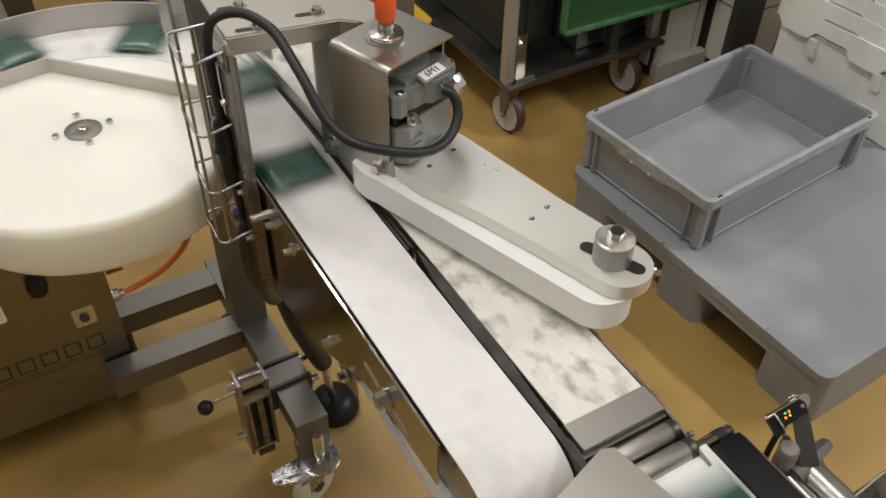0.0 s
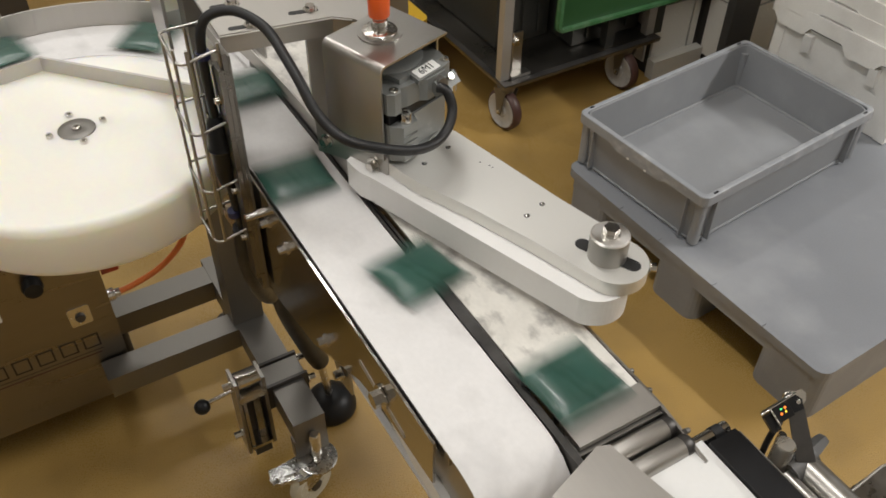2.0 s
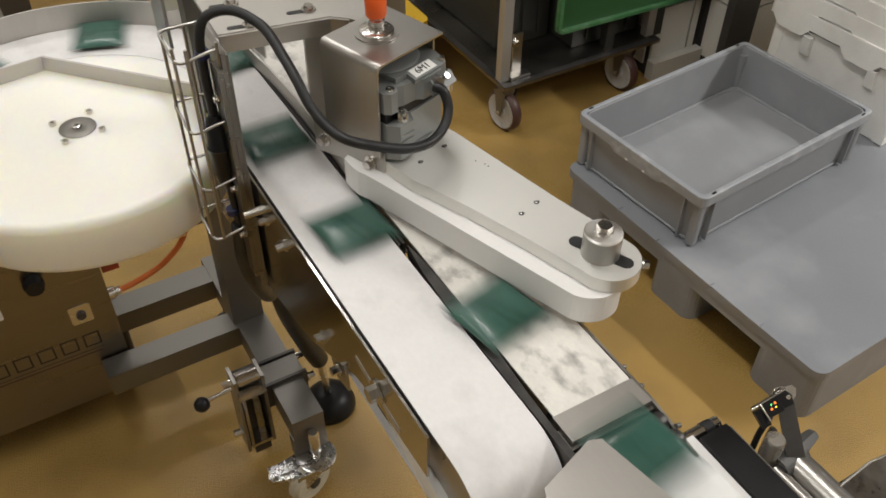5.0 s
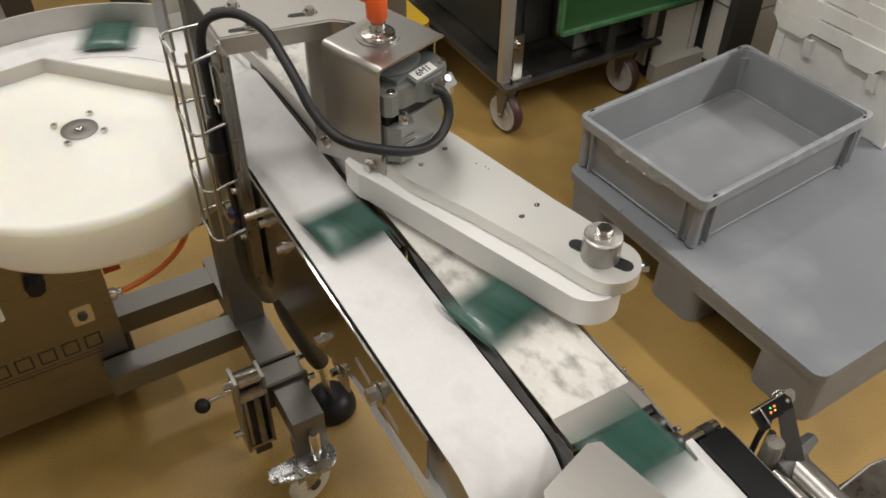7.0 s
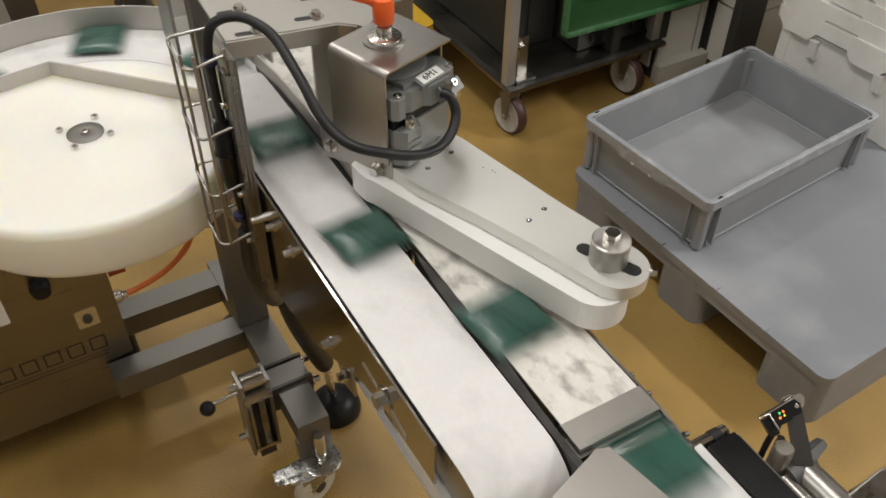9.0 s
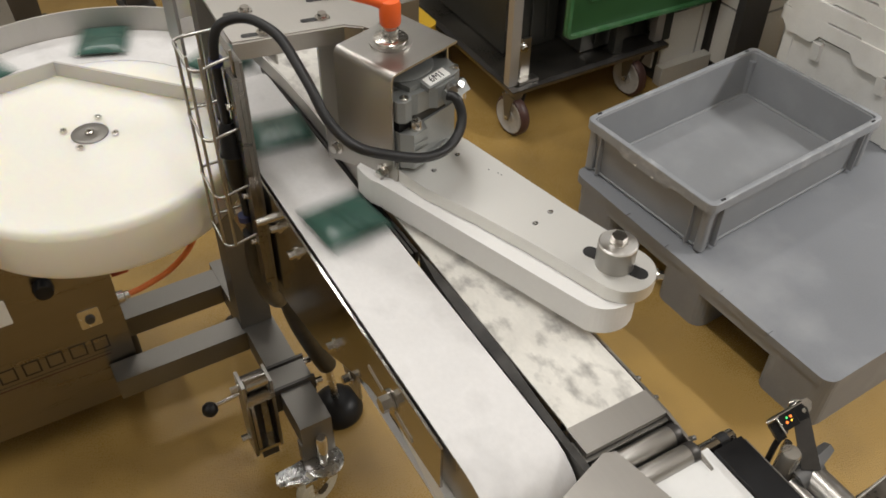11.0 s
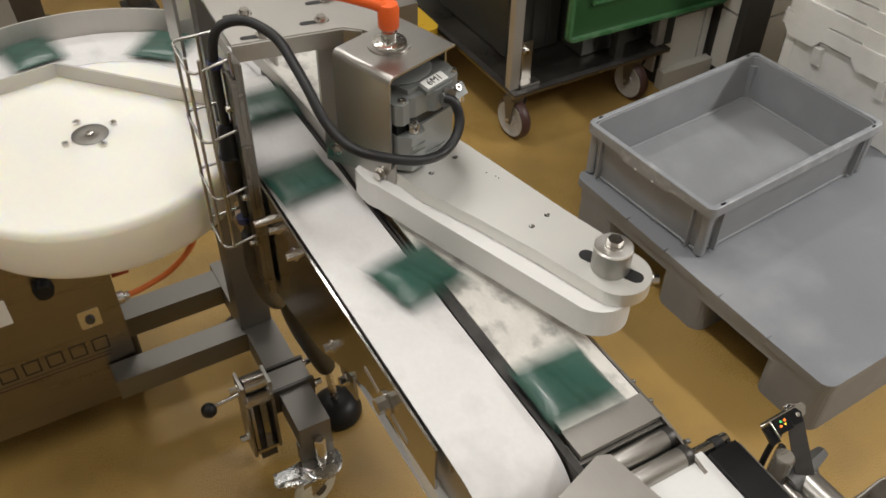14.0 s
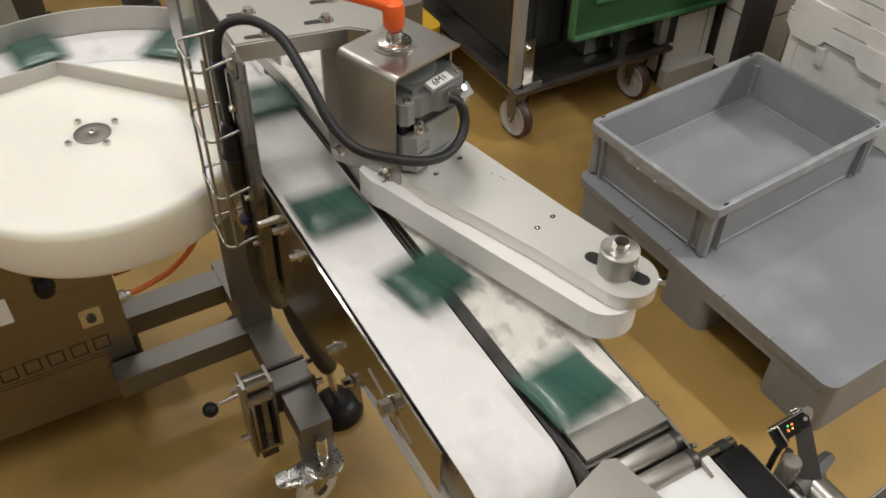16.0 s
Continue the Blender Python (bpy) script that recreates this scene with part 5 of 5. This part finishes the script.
# ---------------------------------------------------------------- green bags
def bag_meshes():
    """A small flat pillow bag, travelling along its x: its pouch and its two crimped end seals."""
    L, W, T, seal = 0.070, 0.075, 0.012, 0.007
    nx, ny = 15, 12

    def point(i, j, sign):
        x, y = -L / 2 + L * i / (nx - 1), -W / 2 + W * j / (ny - 1)
        e = max(0.0, 1 - (abs(x) / (L / 2 - seal)) ** 3.0) if abs(x) < L / 2 - seal else 0.0
        f = max(0.0, 1 - (abs(y) / (W / 2)) ** 3.2)
        h = T / 2 * (e * f) ** 0.55
        crimp = 0.00025 * math.sin(y * 1900) if abs(x) >= L / 2 - seal else 0
        wr = 0.0011 * noise.noise(Vector((x * 70, y * 55, 0.7))) * (e * f) ** 0.4 + 0.0009 * math.sin(y * 260 + 3 * math.sin(x * 90)) * (1 - f) * e
        z = T / 2 + h + crimp + wr + 0.0004 if sign > 0 else max(0.0003, T / 2 - h + crimp - 0.0004)
        return x, y * (1 - 0.03 * e), z

    def piece(name, a, b):
        bm = bmesh.new()
        top = [[bm.verts.new(point(i, j, 1)) for j in range(ny)] for i in range(a, b + 1)]
        bot = [[bm.verts.new(point(i, j, -1)) for j in range(ny)] for i in range(a, b + 1)]
        n = b - a
        for i in range(n):
            for j in range(ny - 1):
                bm.faces.new((top[i][j], top[i + 1][j], top[i + 1][j + 1], top[i][j + 1])).smooth = True
                bm.faces.new((bot[i][j], bot[i][j + 1], bot[i + 1][j + 1], bot[i + 1][j])).smooth = True
            bm.faces.new((top[i][0], bot[i][0], bot[i + 1][0], top[i + 1][0]))
            bm.faces.new((top[i][-1], top[i + 1][-1], bot[i + 1][-1], bot[i][-1]))
        for k in (0, n):
            for j in range(ny - 1):
                bm.faces.new((top[k][j], top[k][j + 1], bot[k][j + 1], bot[k][j]))
        bmesh.ops.recalc_face_normals(bm, faces=bm.faces)
        data = bpy.data.meshes.new(name)
        bm.to_mesh(data)
        bm.free()
        data.materials.append(FOIL)
        return data
    return piece("pouch", 1, nx - 2), piece("end_seal", 0, 1), piece("end_seal", nx - 2, nx - 1)


# the moment at which each bag comes onto the rollers, in seconds
ARRIVALS = [-1.46, -1.28, -1.099, -0.915, -0.747, -0.56, -0.028, 0.159, 0.351, 0.532, 0.730, 0.897, 1.099, 1.276, 1.464, 1.655, 1.841, 2.012, 2.207, 2.402, 2.546,
            2.748, 2.94, 3.107, 3.276, 3.474, 3.662, 3.843, 4.03, 4.21, 4.39, 4.57, 4.75, 4.93, 5.11, 5.285, 5.464, 5.644, 5.827, 6.037, 6.561, 6.743, 6.923,
            7.47, 7.638, 7.827, 8.018, 8.185, 8.375, 8.575, 8.753, 8.938, 9.12, 9.30, 9.48, 9.66, 9.84, 10.02, 10.19, 10.36, 10.538, 11.104, 11.288, 11.456, 11.641,
            12.199, 12.361, 12.567, 12.747, 12.92, 13.106, 13.298, 13.452, 13.645, 13.831, 14.02, 14.174, 14.736, 14.918, 15.114, 15.288, 15.51, 15.652, 15.831]
BELT_SPEED = 1.06
LINE = [(0.376, 0.23), (0.367, 0.26), (0.357, 0.30), (0.350, 0.36), (0.348, 0.41), (0.345, 0.46), (0.330, 0.50), (0.304, 0.55), (0.288, 0.60), (0.265, 0.68), (0.259, 0.73), (0.260, 0.80), (0.275, 0.90), (0.282, 0.98)]
LINE_S = [0.0]
for p, q in zip(LINE[::-1], LINE[::-1][1:]):
    LINE_S.append(LINE_S[-1] + math.hypot(q[0] - p[0], q[1] - p[1]))
LINE_S = LINE_S[::-1]                     # distance still to go to the end of the straight line


def way(s):
    """Where a bag is with s metres to go to the end of the straight line; negative on the round track."""
    s = max(s, 0.74 + 2.0 * (s - 0.74))    # the bags slide in a little faster than the belts run
    if s >= LINE_S[0]:
        d = s - LINE_S[0]
        return 0.376 - 0.006 * min(d, 0.1) / 0.1, 0.23 - d, 0.8695 if s > 0.82 else 0.876, 90.0
    if s >= 0:
        for (p, sp), (q, sq) in zip(zip(LINE, LINE_S), zip(LINE[1:], LINE_S[1:])):
            if sp >= s >= sq:
                f = (sp - s) / (sp - sq)
                x, y = p[0] + f * (q[0] - p[0]), p[1] + f * (q[1] - p[1])
                turn = 90 + 11 * max(0.0, 1 - abs(y - 0.55) / 0.2) + (3 if y < 0.5 else 0)
                z = 0.8815 if y > 0.30 else 0.876 + 0.0055 * max(0.0, (y - 0.26) / 0.04)
                return x, y, z, turn
    r = (s - 0.07) / 1.1
    a = -(r + 0.016) / 0.215
    rad = 0.209 + 0.016 * min(1.0, max(0.0, (a - 0.6) / 0.9))
    x, y, turn = DX + rad * math.cos(a), DY + rad * math.sin(a), 90 + math.degrees(a)
    if s > -0.10:
        f = (s + 0.10) / 0.10
        a0 = (0.1 + 0.07) / 1.1
        a0 = (a0 - 0.016) / 0.215
        xa, ya = DX + 0.209 * math.cos(a0), DY + 0.209 * math.sin(a0)
        x, y = xa + f * (0.282 - xa) + 0.012 * math.sin(math.pi * f), ya + f * (0.98 - ya)
        turn = 90 + (1 - f) * math.degrees(a0)
        return x, y, 0.8662 + 0.0183 * f, turn
    return x, y, 0.8662, turn


def bags():
    meshes = bag_meshes()
    made = []
    for k in range(len(ARRIVALS)):
        b = thing("green_bag", "small glossy dark green foil bag riding on the belts", "bag", "green bags on the line")
        for name, data in zip(("pouch", "end_seal", "end_seal"), meshes):
            o = new(name, data)
            o.parent = b
        made.append(b)
    return made


BAGS = bags()


def motions():
    # the table turns with the bags
    walk(TABLE, [(0.2 * i, pose(DX, DY, DZ, 0, 0, (0.21 + 316.14 * 0.2 * i))) for i in range(81)])
    rng = random.Random(2)
    for k, (b, tau) in enumerate(zip(BAGS, ARRIVALS)):
        wob, side = rng.uniform(-5, 5), rng.uniform(-0.003, 0.003)
        rows = []
        t_in, t_out = tau - 0.9, tau + (0.8 + 0.82) / BELT_SPEED
        waiting = pose(0.38, -0.95 - 0.072 * (k // 6), 0.8695 + 0.0125 * (5 - k % 6), 0, 0, 90)
        n = k
        done = pose(-0.75 - 0.078 * (n % 4), 0.62 + 0.075 * (n // 4 % 5), 0.001 + 0.0125 * (n // 20), 0, 0, 180)
        if t_in > 0:
            rows.append((0.0, waiting))
            if math.floor(t_in * 10) / 10 > 0.05:
                rows.append((math.floor(t_in * 10) / 10, waiting))
        for i in range(165):
            t = i / 10
            if t_in + 0.02 < t < t_out:
                s = 0.8 - BELT_SPEED * (t - tau)
                x, y, z, turn = way(s)
                rows.append((t, pose(x + side, y, z, 0, 0, turn + wob)))
        last = rows[-1][0] if rows else 0.0
        if last < 16.3:
            rows.append((last + 0.2, pose(-0.30, 0.92, 0.868, 0, 0, 200)))
            rows.append((last + 0.5, done))
        if last < 15.4:
            rows.append((16.0, done))
        walk(b, rows)


motions()
